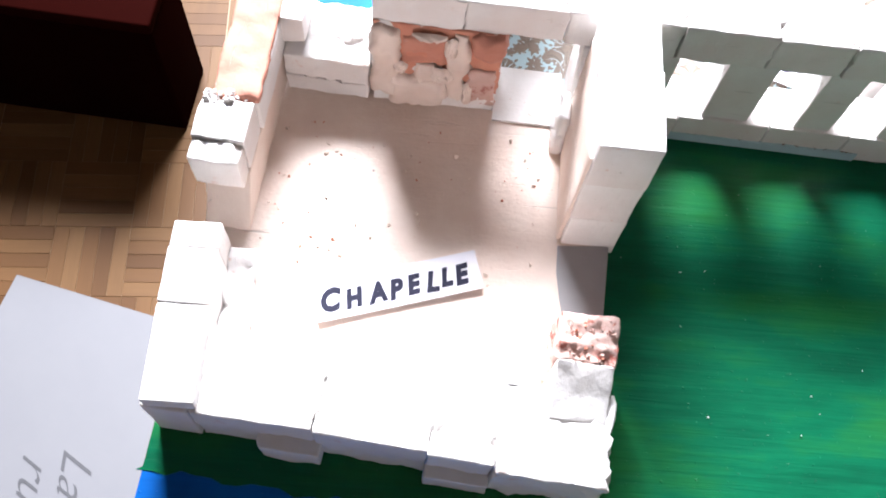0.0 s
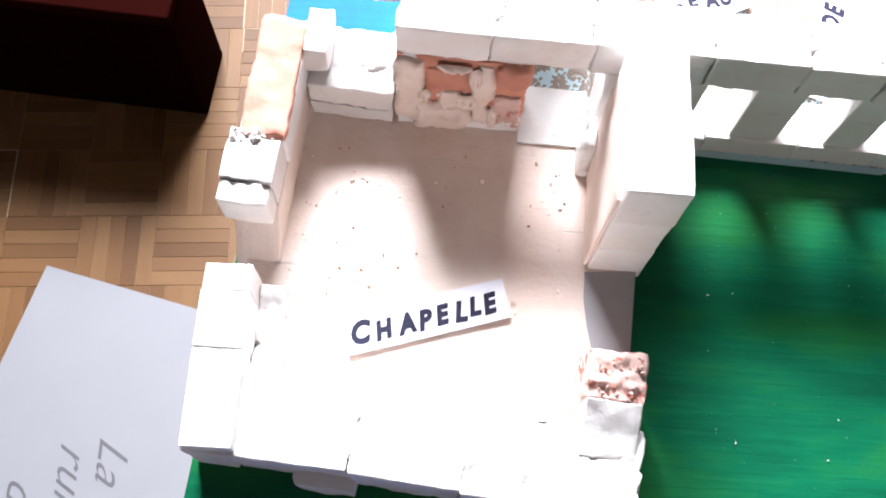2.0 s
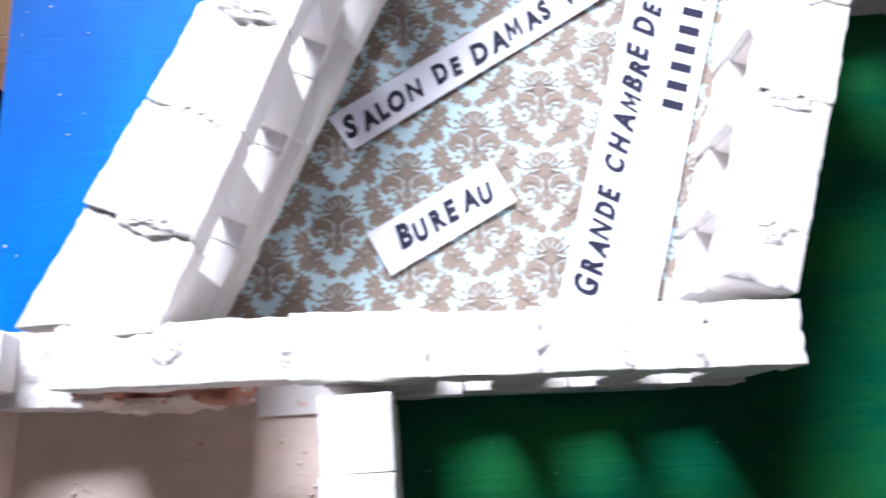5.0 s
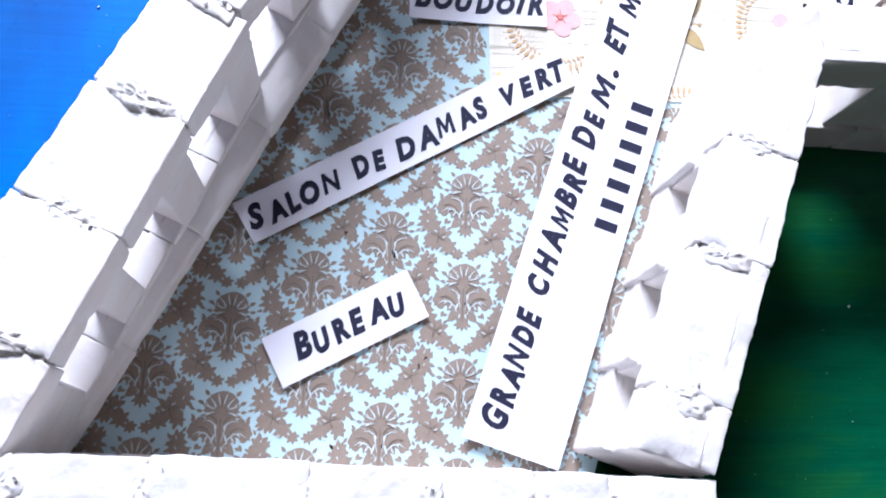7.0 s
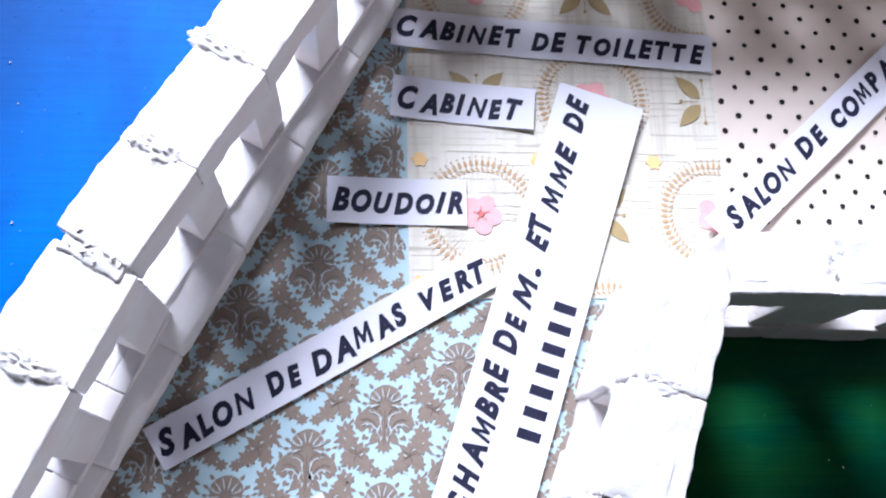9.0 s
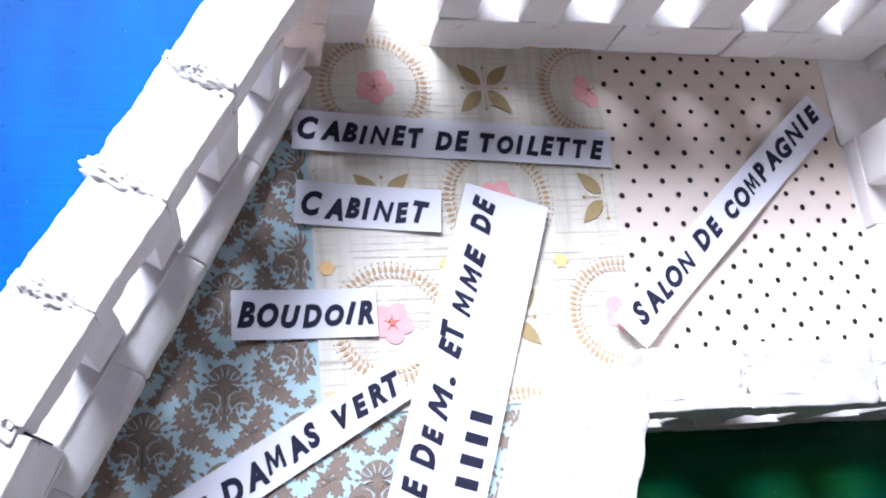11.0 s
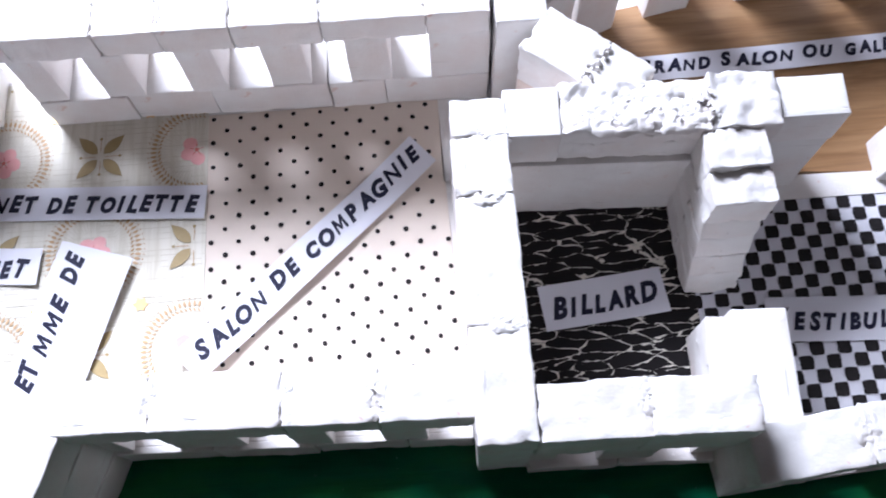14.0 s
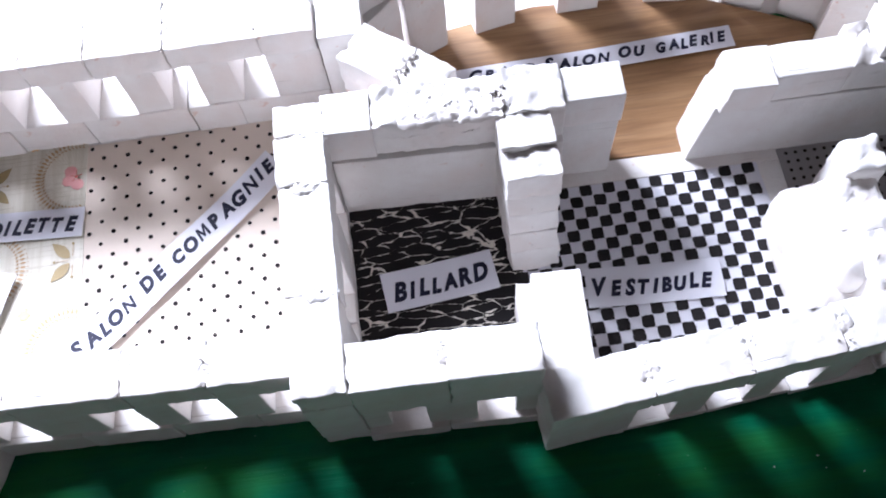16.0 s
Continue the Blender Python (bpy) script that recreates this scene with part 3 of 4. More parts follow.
def slant(amount, lift):
    def go(p):
        if p.x < 0:
            p.x += amount * (p.z + lift) * min(1.0, -p.x / 0.03)
        return p
    return go


brick(rw, m, 0.0, 0.179, 0.0, 0.024, GROUND, 0.056, shape=slant(0.13, 0.02))
brick(rw, m, 0.008, 0.036, -0.0035, 0.0235, 0.056, 0.0795, ends=0.002, step=0.003, shape=slant(0.25, 0.012))
brick(rw, m, 0.036, 0.078, 0.001, 0.023, 0.056, 0.0795, ends=0.002, step=0.003)
brick(rw, m, 0.078, 0.179, 0.001, 0.027, 0.056, 0.084, top=0.006, step=0.003)
brick(rw, m, 0.092, 0.179, 0.004, 0.030, 0.080, 0.112, top=0.008, step=0.003, amp=0.001)
er = thing("miniature_wall", "white painted ruined miniature wall of broken lumps", "wall")
m = Matrix.Translation((-0.016, 0.008, 0))
brick(er, m, 0.424, 0.462, -0.196, -0.122, GROUND, 0.040, amp=0.0010, r=0.006, top=0.003, step=0.004)
brick(er, m, 0.436, 0.470, -0.190, -0.128, 0.020, 0.062, amp=0.0012, r=0.008, top=0.005, step=0.0035)
brick(er, m, 0.452, 0.474, -0.134, -0.112, GROUND, 0.070, amp=0.0012, r=0.004, top=0.003, step=0.003)
brick(er, m, 0.446, 0.492, -0.200, -0.150, GROUND, 0.070, amp=0.0010, r=0.006, top=0.005, step=0.0035)

# the gallery: a bowed wall of piers
gw = thing("miniature_wall", "white painted bowed miniature wall of window piers", "wall")
for k in range(9):
    a = radians(158 - 21.5 * k)
    x, y = 0.340 + 0.170 * math.cos(a), 0.018 + 0.066 * math.sin(a)
    tang = math.atan2(0.066 * math.cos(a), -0.168 * math.sin(a)) + math.pi
    m = Matrix.Translation((x, y, 0)) @ Matrix.Rotation(tang, 4, "Z")
    brick(gw, m, -0.014, 0.014, -0.026, 0.0, GROUND, 0.070)
for k in range(8):
    a = radians(147 - 21.5 * k)
    x, y = 0.340 + 0.172 * math.cos(a), 0.020 + 0.068 * math.sin(a)
    tang = math.atan2(0.066 * math.cos(a), -0.168 * math.sin(a)) + math.pi
    m = Matrix.Translation((x, y, 0)) @ Matrix.Rotation(tang, 4, "Z")
    brick(gw, m, -0.026, 0.026, -0.027, 0.0, 0.070, 0.090, ends=0.002)
gc = thing("miniature_pier", "white painted miniature bricks at the gallery corner", "pier")
brick(gc, Matrix.Identity(4), 0.162, 0.188, -0.004, 0.040, GROUND, 0.086)
m = Matrix.Translation((0.2072, -0.0295, 0)) @ Matrix.Rotation(radians(-40), 4, "Z")
brick(gc, m, -0.034, 0.028, -0.014, 0.014, GROUND, 0.055, PINK)
brick(gc, m, -0.034, 0.002, -0.014, 0.014, 0.055, 0.086, ends=0.003, step=0.0022, amp=0.0008)
brick(gc, m, 0.002, 0.028, -0.0135, 0.0145, 0.055, 0.0855, ends=0.003, step=0.0022, amp=0.0008)
rubble(gc, m, -0.001, 0.005, -0.011, 0.011, 0.0855, 24, 0.0034, WHITE)

# ---- chapel ----
cw = thing("miniature_wall", "terracotta and white miniature bricks, broken at a doorway", "wall")
m, _ = wall_frame((-0.4187, -0.4362), (-0.4120, -0.3360))


def tapered(p):
    """The broken south end of the foot falls away to the doorway."""
    if p.x < 0:
        p.x += 0.7 * (p.z + 0.012) * min(1.0, -p.x / 0.05)
    return p


brick(cw, m, -0.006, 0.0990, 0.0, 0.0205, GROUND, 0.024, PINK, shape=tapered, step=0.004, amp=0.0006)
brick(cw, m, 0.0365, 0.0985, -0.001, 0.0200, 0.024, 0.0430, WHITE)
brick(cw, m, 0.0365, 0.0985, -0.0008, 0.0198, 0.0422, 0.0468, PALE_CLAY, r=0.0020, amp=0.0010, step=0.0025, ends=0.003)
brick(cw, m, 0.0150, 0.0355, 0.0005, 0.0235, 0.024, 0.0465, WHITE, ends=0.002, step=0.003)
brick(cw, m, 0.0050, 0.0145, 0.001, 0.0230, 0.0235, 0.0452, WHITE, top=0.002, step=0.002)
rubble(cw, m, 0.034, 0.039, 0.004, 0.022, 0.0455, 24, 0.0035, WHITE)
bs = thing("miniature_wall", "sloping stub of a white painted miniature wall", "wall")
m, _ = wall_frame((-0.4120, -0.3575), (-0.3700, -0.3600))
brick(bs, m, 0.0, 0.0405, -0.003, 0.028, GROUND, 0.0310, WHITE, top=0.0012, step=0.002, amp=0.0008, shape=lambda p: Vector((p.x, p.y, p.z - (0.004 * (0.016 - p.y) / 0.032 if p.z > 0 else 0.0))))
brick(bs, m, -0.001, 0.010, 0.003, 0.026, 0.030, 0.046, WHITE, amp=0.0008)
mortar_lump(bs, m, 0.030, 0.016, 0.0288, 0.016, 0.018, 0.0014, WHITE)
inf = thing("brick_panel", "bare pink and orange brick panel in the chapel", "wall")
m, _ = wall_frame((-0.3695, -0.3632), (-0.3097, -0.3656))
brick(inf, m, 0.0, 0.0595, 0.0030, 0.010, 0.0, 0.0575, CLAY, amp=0.0012, step=0.003)
for x0, x1, z0, z1, y, mt in ((-0.001, 0.0125, 0.007, 0.051, 0.0, PINK), (0.0085, 0.0350, 0.0, 0.0190, -0.001, PINK), (0.0350, 0.0445, 0.006, 0.052, 0.0003, PINK), (0.0455, 0.0590, 0.003, 0.0290, 0.0006, PITTED), (0.0130, 0.0340, 0.0300, 0.0480, 0.0008, PALE_CLAY), (0.0450, 0.0595, 0.0370, 0.0530, -0.0004, PALE_CLAY), (0.0200, 0.0300, 0.0160, 0.0290, 0.0006, PINK)):
    brick(inf, m, x0, x1, y, 0.009, 1.08 * z0, 1.08 * z1, mt, amp=0.0022, r=0.0032, step=0.0018)
up = m @ Matrix.Rotation(radians(90), 4, "X")
for x, z, w, h in ((0.0330, 0.0230, 0.012, 0.010), (0.0360, 0.0420, 0.006, 0.016), (0.0130, 0.0260, 0.007, 0.008), (0.0455, 0.0120, 0.005, 0.016), (0.0260, 0.0490, 0.016, 0.004)):
    mortar_lump(inf, up, x, 1.08 * z, 0.0, w, 1.08 * h, 0.0016, PINK)
ce = thing("miniature_wall", "white painted miniature wall ending at a doorway", "wall")
m, _ = wall_frame((-0.2503, -0.4343), (-0.2490, -0.3713))
brick(ce, m, 0.0, 0.0630, 0.0, 0.0252, GROUND, 0.026)
brick(ce, m, 0.0, 0.0630, 0.0, 0.0250, 0.026, 0.058)
brick(ce, m, -0.0005, 0.0370, 0.0, 0.0252, 0.058, 0.0885)
brick(ce, m, 0.0373, 0.0640, 0.0, 0.0250, 0.058, 0.0860)
brick(ce, m, 0.002, 0.062, 0.0245, 0.0264, GROUND, 0.074, PINK, amp=0.0006, step=0.004)
brick(ce, m, 0.048, 0.064, 0.0264, 0.0315, GROUND, 0.030, WHITE, amp=0.0018, r=0.002, step=0.002)
sw = thing("miniature_wall", "white painted low miniature brick wall", "wall")
m, _ = wall_frame((-0.4218, -0.5320), (-0.4225, -0.4557))
brick(sw, m, 0.0, 0.0398, 0.0, 0.0205, GROUND, 0.0385)
brick(sw, m, 0.0401, 0.0643, 0.0, 0.0206, GROUND, 0.0388)
brick(sw, m, 0.0647, 0.0765, 0.0, 0.0200, GROUND, 0.0385)
brick(sw, m, 0.018, 0.074, -0.012, 0.0, GROUND, 0.022, top=0.006, step=0.003)
fw = thing("miniature_wall", "white painted miniature brick wall with a ragged edge", "wall")
m, _ = wall_frame((-0.4437, -0.5323), (-0.2615, -0.5484))
brick(fw, m, 0.0, 0.0185, 0.0, 0.034, GROUND, 0.0300)
brick(fw, m, 0.0187, 0.0670, 0.0010, 0.034, GROUND, 0.0305, ends=0.0012, step=0.0022, amp=0.0007)
brick(fw, m, 0.0673, 0.1130, 0.0005, 0.034, GROUND, 0.0300, ends=0.0012, step=0.0022, amp=0.0007)
brick(fw, m, 0.1133, 0.1390, -0.0005, 0.034, GROUND, 0.0295, ends=0.0010, step=0.0022, amp=0.0007)
brick(fw, m, 0.1393, 0.1840, -0.0030, 0.034, GROUND, 0.0305, ends=0.0024, step=0.0018, amp=0.0012)


def flared(p):
    if p.x < 0 and p.y < 0:
        p.x -= 0.6 * (p.y + 0.002)
    return p


brick(fw, m, 0.0440, 0.0700, -0.0050, 0.004, GROUND, 0.0120, amp=0.0006, step=0.003, shape=flared)
brick(fw, m, 0.1130, 0.1395, -0.0055, 0.004, GROUND, 0.0100, amp=0.0006, step=0.003)
for c in (0.0187, 0.0672, 0.1132, 0.1392):
    mortar_lump(fw, m, c, 0.019, 0.0297, 0.010, 0.026, 0.0014)
cs = thing("miniature_pier", "broken pinkish-white brick stub with red pits", "pier")
m, _ = wall_frame((-0.2602, -0.5230), (-0.2572, -0.4840))
brick(cs, m, 0.0180, 0.0391, 0.0, 0.0245, GROUND, 0.0415, PITTED, amp=0.0014, top=0.0032, step=0.0013, r=0.002)
rubble(cs, m, 0.019, 0.038, 0.002, 0.022, 0.0397, 30, 0.0018, PITTED, 0.0008)
rubble(cs, m, 0.019, 0.038, 0.002, 0.022, 0.0397, 14, 0.0016, CLAY, 0.0008)
brick(cs, m, -0.004, 0.0183, 0.001, 0.0240, GROUND, 0.0400, WHITE, top=0.001, step=0.002, amp=0.0006, shape=lambda p: Vector((p.x, p.y, p.z - (0.40 * (0.011 - p.x) if p.z > 0 else 0.0))))


# ---- paper floors ----
def print_mesh(name, polys, material, parent, z):
    verts, faces = [], []
    for n, poly in enumerate(polys):
        faces.append(list(range(len(verts), len(verts) + len(poly))))
        verts += [(x, y, z + 0.0000012 * (n % 97)) for x, y in poly]
    return tagged(piece(name, mesh_of(name, verts, faces), material, parent), kind="stuff")


def leaf(x, y, ang, length, width, n=5):
    """A pointed leaf from its foot."""
    c, s = math.cos(ang), math.sin(ang)
    side = [(length * i / n, width * 0.5 * math.sin(math.pi * (i / n) ** 0.8)) for i in range(n + 1)]
    pts = side + [(a, -b) for a, b in side[-2:0:-1]]
    return [(x + a * c - b * s, y + a * s + b * c) for a, b in pts]


def disc(x, y, r, n=10, wob_=0.0, ph=0.0):
    return [(x + r * (1 + wob_ * math.sin(3 * 2 * math.pi * i / n + ph)) * math.cos(2 * math.pi * i / n), y + r * (1 + wob_ * math.sin(2 * 2 * math.pi * i / n + ph)) * math.sin(2 * math.pi * i / n)) for i in range(n)]


def stroke(x0, y0, x1, y1, w):
    a = math.atan2(y1 - y0, x1 - x0)
    nx, ny = -math.sin(a) * w / 2, math.cos(a) * w / 2
    return [(x0 + nx, y0 + ny), (x0 - nx, y0 - ny), (x1 - nx, y1 - ny), (x1 + nx, y1 + ny)]


def inside(poly, x, y, margin=0.0):
    hit = False
    for (x0, y0), (x1, y1) in zip(poly, poly[1:] + poly[:1]):
        if (y0 > y) != (y1 > y) and x < (x1 - x0) * (y - y0) / (y1 - y0) + x0:
            hit = not hit
    return hit


PLAT = GROUND
damask_floor = thing("damask_floor_paper", "pale blue paper floor with taupe damask print", "paper floor")
damask_area = [(-0.352, -0.362), (-0.126, -0.372), (-0.074, -0.206), (-0.040, -0.175), (-0.020, -0.172), (-0.125, -0.150), (-0.125, 0.000), (-0.180, -0.005)]
slab("sheet", damask_area, PLAT, 0.0, BLUE_GROUND, damask_floor)
tilt = radians(-2.5)
tc, ts = math.cos(tilt), math.sin(tilt)


def turned(polys, cx, cy):
    return [[(cx + x * tc - y * ts, cy + x * ts + y * tc) for x, y in q] for q in polys]


def ribbon(pts, widths):
    """A tapering curved leaf along a line of points."""
    out, back = [], []
    for k, (x, y) in enumerate(pts):
        (xa, ya), (xb, yb) = pts[max(0, k - 1)], pts[min(len(pts) - 1, k + 1)]
        d = math.hypot(xb - xa, yb - ya)
        nx, ny = -(yb - ya) / d * widths[k] / 2, (xb - xa) / d * widths[k] / 2
        out.append((x + nx, y + ny))
        back.append((x - nx, y - ny))
    return [[out[k], back[k], back[k + 1], out[k + 1]] for k in range(len(pts) - 1)]


def blossom(x, y, r, petals, turn_):
    out = [disc(x, y, r * 0.72, 9, 0.06, turn_)]
    for k in range(petals):
        a = turn_ + 2 * math.pi * k / petals
        out.append(leaf(x + 0.35 * r * math.cos(a), y + 0.35 * r * math.sin(a), a, r * (0.68 + 0.14 * (k % 2)), r * 0.46, 4))
    return out


MM = 0.001
motif, outlines, gaps = [], [], []
# crown of pointed petals
for k in range(15):
    d = -112 + 16 * k
    motif.append(leaf(0, 4.2 * MM, radians(90 - d), (8.9 + 0.9 * (k % 2) - 0.012 * abs(d)) * MM, 2.6 * MM, 6))
    if k % 2:
        a = radians(90 - d)
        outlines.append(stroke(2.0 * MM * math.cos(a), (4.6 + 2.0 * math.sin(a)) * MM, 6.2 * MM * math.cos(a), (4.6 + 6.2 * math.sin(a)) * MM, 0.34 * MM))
motif += [disc(0, 6.8 * MM, 6.9 * MM, 14, 0.05), leaf(0.02 * MM, -9.5 * MM, radians(89), 15.0 * MM, 8.6 * MM, 8)]
motif += [leaf(0, -14.0 * MM, radians(90), 18.0 * MM, 5.2 * MM, 7), disc(0, -11.6 * MM, 2.7 * MM, 9, 0.1)]
motif += [leaf(0, -12 * MM, radians(a), 4.4 * MM, 1.7 * MM, 4) for a in (205, 235, 270, 305, 335)]
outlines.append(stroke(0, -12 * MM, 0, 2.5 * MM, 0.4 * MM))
for k in range(8):
    a = radians(90 - (-98 + 28 * k))
    gaps.append(leaf(2.4 * MM * math.cos(a), (5.2 + 2.4 * math.sin(a)) * MM, a, 5.6 * MM, 0.55 * MM, 4))
for sg in (-1, 1):
    ang = lambda d: radians(90 - sg * d)
    at = lambda q: [(sg * x * MM, y * MM) for x, y in q]
    motif += ribbon(at([(0.6, -11.5), (2.2, -6.5), (3.8, -2.6), (6.0, -0.4), (8.6, 0.2), (11.0, -1.0), (12.4, -3.2)]), [0.0020, 0.0032, 0.0036, 0.0040, 0.0037, 0.0028, 0.0014])
    motif.append(disc(sg * 12.0 * MM, -3.2 * MM, 1.2 * MM, 7, 0.1))
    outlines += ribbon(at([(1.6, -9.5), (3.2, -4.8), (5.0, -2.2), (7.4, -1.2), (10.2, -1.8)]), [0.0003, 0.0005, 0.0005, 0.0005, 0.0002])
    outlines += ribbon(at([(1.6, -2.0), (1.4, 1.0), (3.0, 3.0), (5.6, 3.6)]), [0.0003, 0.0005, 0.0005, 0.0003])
    for x, y, d, l, w in ((4.2, -3.0, 150, 4.8, 1.8), (6.2, -2.0, 140, 5.2, 1.9), (8.4, -1.2, 130, 4.6, 1.6), (2.6, -6.6, 140, 5.6, 2.1), (2.0, -9.4, 118, 5.2, 1.9), (6.6, 2.4, 100, 3.4, 1.5), (7.6, 5.0, 80, 2.6, 1.3), (10.2, 1.8, 40, 2.6, 1.2), (5.2, 1.6, 120, 3.0, 1.3), (8.6, -6.6, 60, 3.4, 1.7), (8.2, -7.6, 160, 3.0, 1.4), (6.4, -9.0, 110, 2.6, 1.2), (10.4, -5.4, 10, 2.2, 1.0)):
        motif.append(leaf(sg * x * MM, y * MM, ang(d), l * 1.05 * MM, w * 1.15 * MM))
    for x, y, d, l, w in ((1.9, -3.6, 160, 4.6, 0.9), (1.6, 0.2, 175, 3.2, 0.7), (4.6, -4.6, 150, 2.8, 0.7), (6.8, -3.0, 140, 2.4, 0.6), (4.2, 4.4, 110, 2.8, 0.6), (2.4, 6.4, 15, 3.4, 0.5), (5.0, 7.2, 40, 2.4, 0.5), (12.2, -14.4, 60, 2.2, 0.6), (10.2, -17.0, -60, 2.2, 0.6), (8.2, -23.0, 110, 2.8, 0.6), (16.4, -6.4, 30, 1.8, 0.5), (16.0, 9.4, -30, 1.9, 0.5), (1.0, -8.4, 165, 2.6, 0.6)):
        gaps.append(leaf(sg * x * MM, y * MM, ang(d), l * MM, w * MM))
    gaps += ribbon(at([(1.4, -9.8), (3.4, -5.6), (5.6, -3.6), (8.2, -3.2), (10.6, -4.6)]), [0.0001, 0.0005, 0.0006, 0.0005, 0.0001])
    gaps += ribbon(at([(0.9, -7.0), (1.7, -3.0), (2.4, 0.2), (4.6, 1.6), (7.0, 1.4)]), [0.0001, 0.0004, 0.0005, 0.0004, 0.0001])
    # garland between the medallions
    motif += blossom(sg * 11.6 * MM, -16.2 * MM, 5.6 * MM, 9, 0.3 * sg)
    motif += blossom(sg * 16.4 * MM, -7.2 * MM, 4.3 * MM, 7, 0.8)
    motif += blossom(sg * 16.0 * MM, 9.6 * MM, 4.5 * MM, 8, 0.2)
    motif += blossom(sg * 14.4 * MM, -11.6 * MM, 3.3 * MM, 7, 0.5 * sg)
    motif += blossom(sg * 17.0 * MM, 1.4 * MM, 3.2 * MM, 7, 0.9)
    motif += blossom(sg * 7.4 * MM, -20.6 * MM, 3.9 * MM, 8, 0.2 * sg)
    motif += blossom(sg * 3.0 * MM, -23.6 * MM, 2.7 * MM, 7, 0.6 * sg)
    motif += [disc(sg * 5.6 * MM, -1.6 * MM, 3.9 * MM, 10, 0.10, sg), disc(sg * 9.2 * MM, -2.6 * MM, 2.7 * MM, 9, 0.10, 1 + sg), disc(sg * 3.4 * MM, -5.0 * MM, 2.9 * MM, 9, 0.10, sg)]
    motif += [leaf(sg * x * MM, y * MM, ang(d), 3.0 * MM, 1.7 * MM, 4) for x, y, d in ((8.6, -3.8, 175), (10.8, -3.4, 150), (5.6, -4.6, 165), (3.6, -7.6, 150), (9.8, 0.2, 45), (7.2, 8.2, 65), (5.4, 11.6, 40))]
    outlines += [stroke(sg * 11.6 * MM, -16.2 * MM, sg * (11.6 + 3.4 * math.cos(k)) * MM, (-16.2 + 3.4 * math.sin(k)) * MM, 0.34 * MM) for k in (0.4, 1.5, 2.6, 3.8, 5.0)]
    for x, y, d, l, w in ((12.0, -21.5, 60, 3.6, 1.6), (10.0, -21.0, -40, 3.2, 1.4), (15.0, -20.0, 120, 3.4, 1.5), (14.6, -12.2, 20, 4.0, 1.6), (13.0, -10.6, -60, 3.0, 1.2), (18.2, -3.0, 0, 3.6, 1.5), (14.6, -3.6, -30, 2.8, 1.2), (16.2, 5.4, 190, 4.2, 1.5), (13.4, 13.4, -30, 3.0, 1.3), (18.6, 4.2, 150, 2.6, 1.2), (13.0, 6.6, -110, 2.8, 1.2), (8.4, -13.0, -60, 2.8, 1.1), (16.6, 14.2, 20, 3.2, 1.4), (14.6, -27.5, 170, 3.2, 1.4), (19.4, -11.0, 110, 2.4, 1.1)):
        motif.append(leaf(sg * x * MM, y * MM, ang(d), l * MM, w * 1.05 * MM))
keep = lambda q: all(inside(damask_area, *v) and not (v[0] > -0.161 and v[1] > -0.179) for v in q)
prints, lines_, cuts_ = [], [], []
for i in range(-7, 8):
    for j in range(-9, 10):
        cx, cy = -0.2045 + 0.0332 * i + 0.0018 * j, -0.2485 + 0.0185 * i + 0.0412 * j
        if not any(inside(damask_area, cx + dx, cy + dy) for dx in (-0.03, 0, 0.03) for dy in (-0.03, 0, 0.03)):
            continue
        prints += [q for q in turned(motif, cx, cy) if keep(q)]
        cuts_ += [q for q in turned(gaps, cx, cy) if keep(q)]
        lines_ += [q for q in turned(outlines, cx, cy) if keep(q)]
print_mesh("damask_print", prints, BROWN_PRINT, damask_floor, 0.0001)
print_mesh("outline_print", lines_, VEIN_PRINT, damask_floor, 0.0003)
print_mesh("highlight_print", cuts_, PALE_GAP, damask_floor, 0.00045)

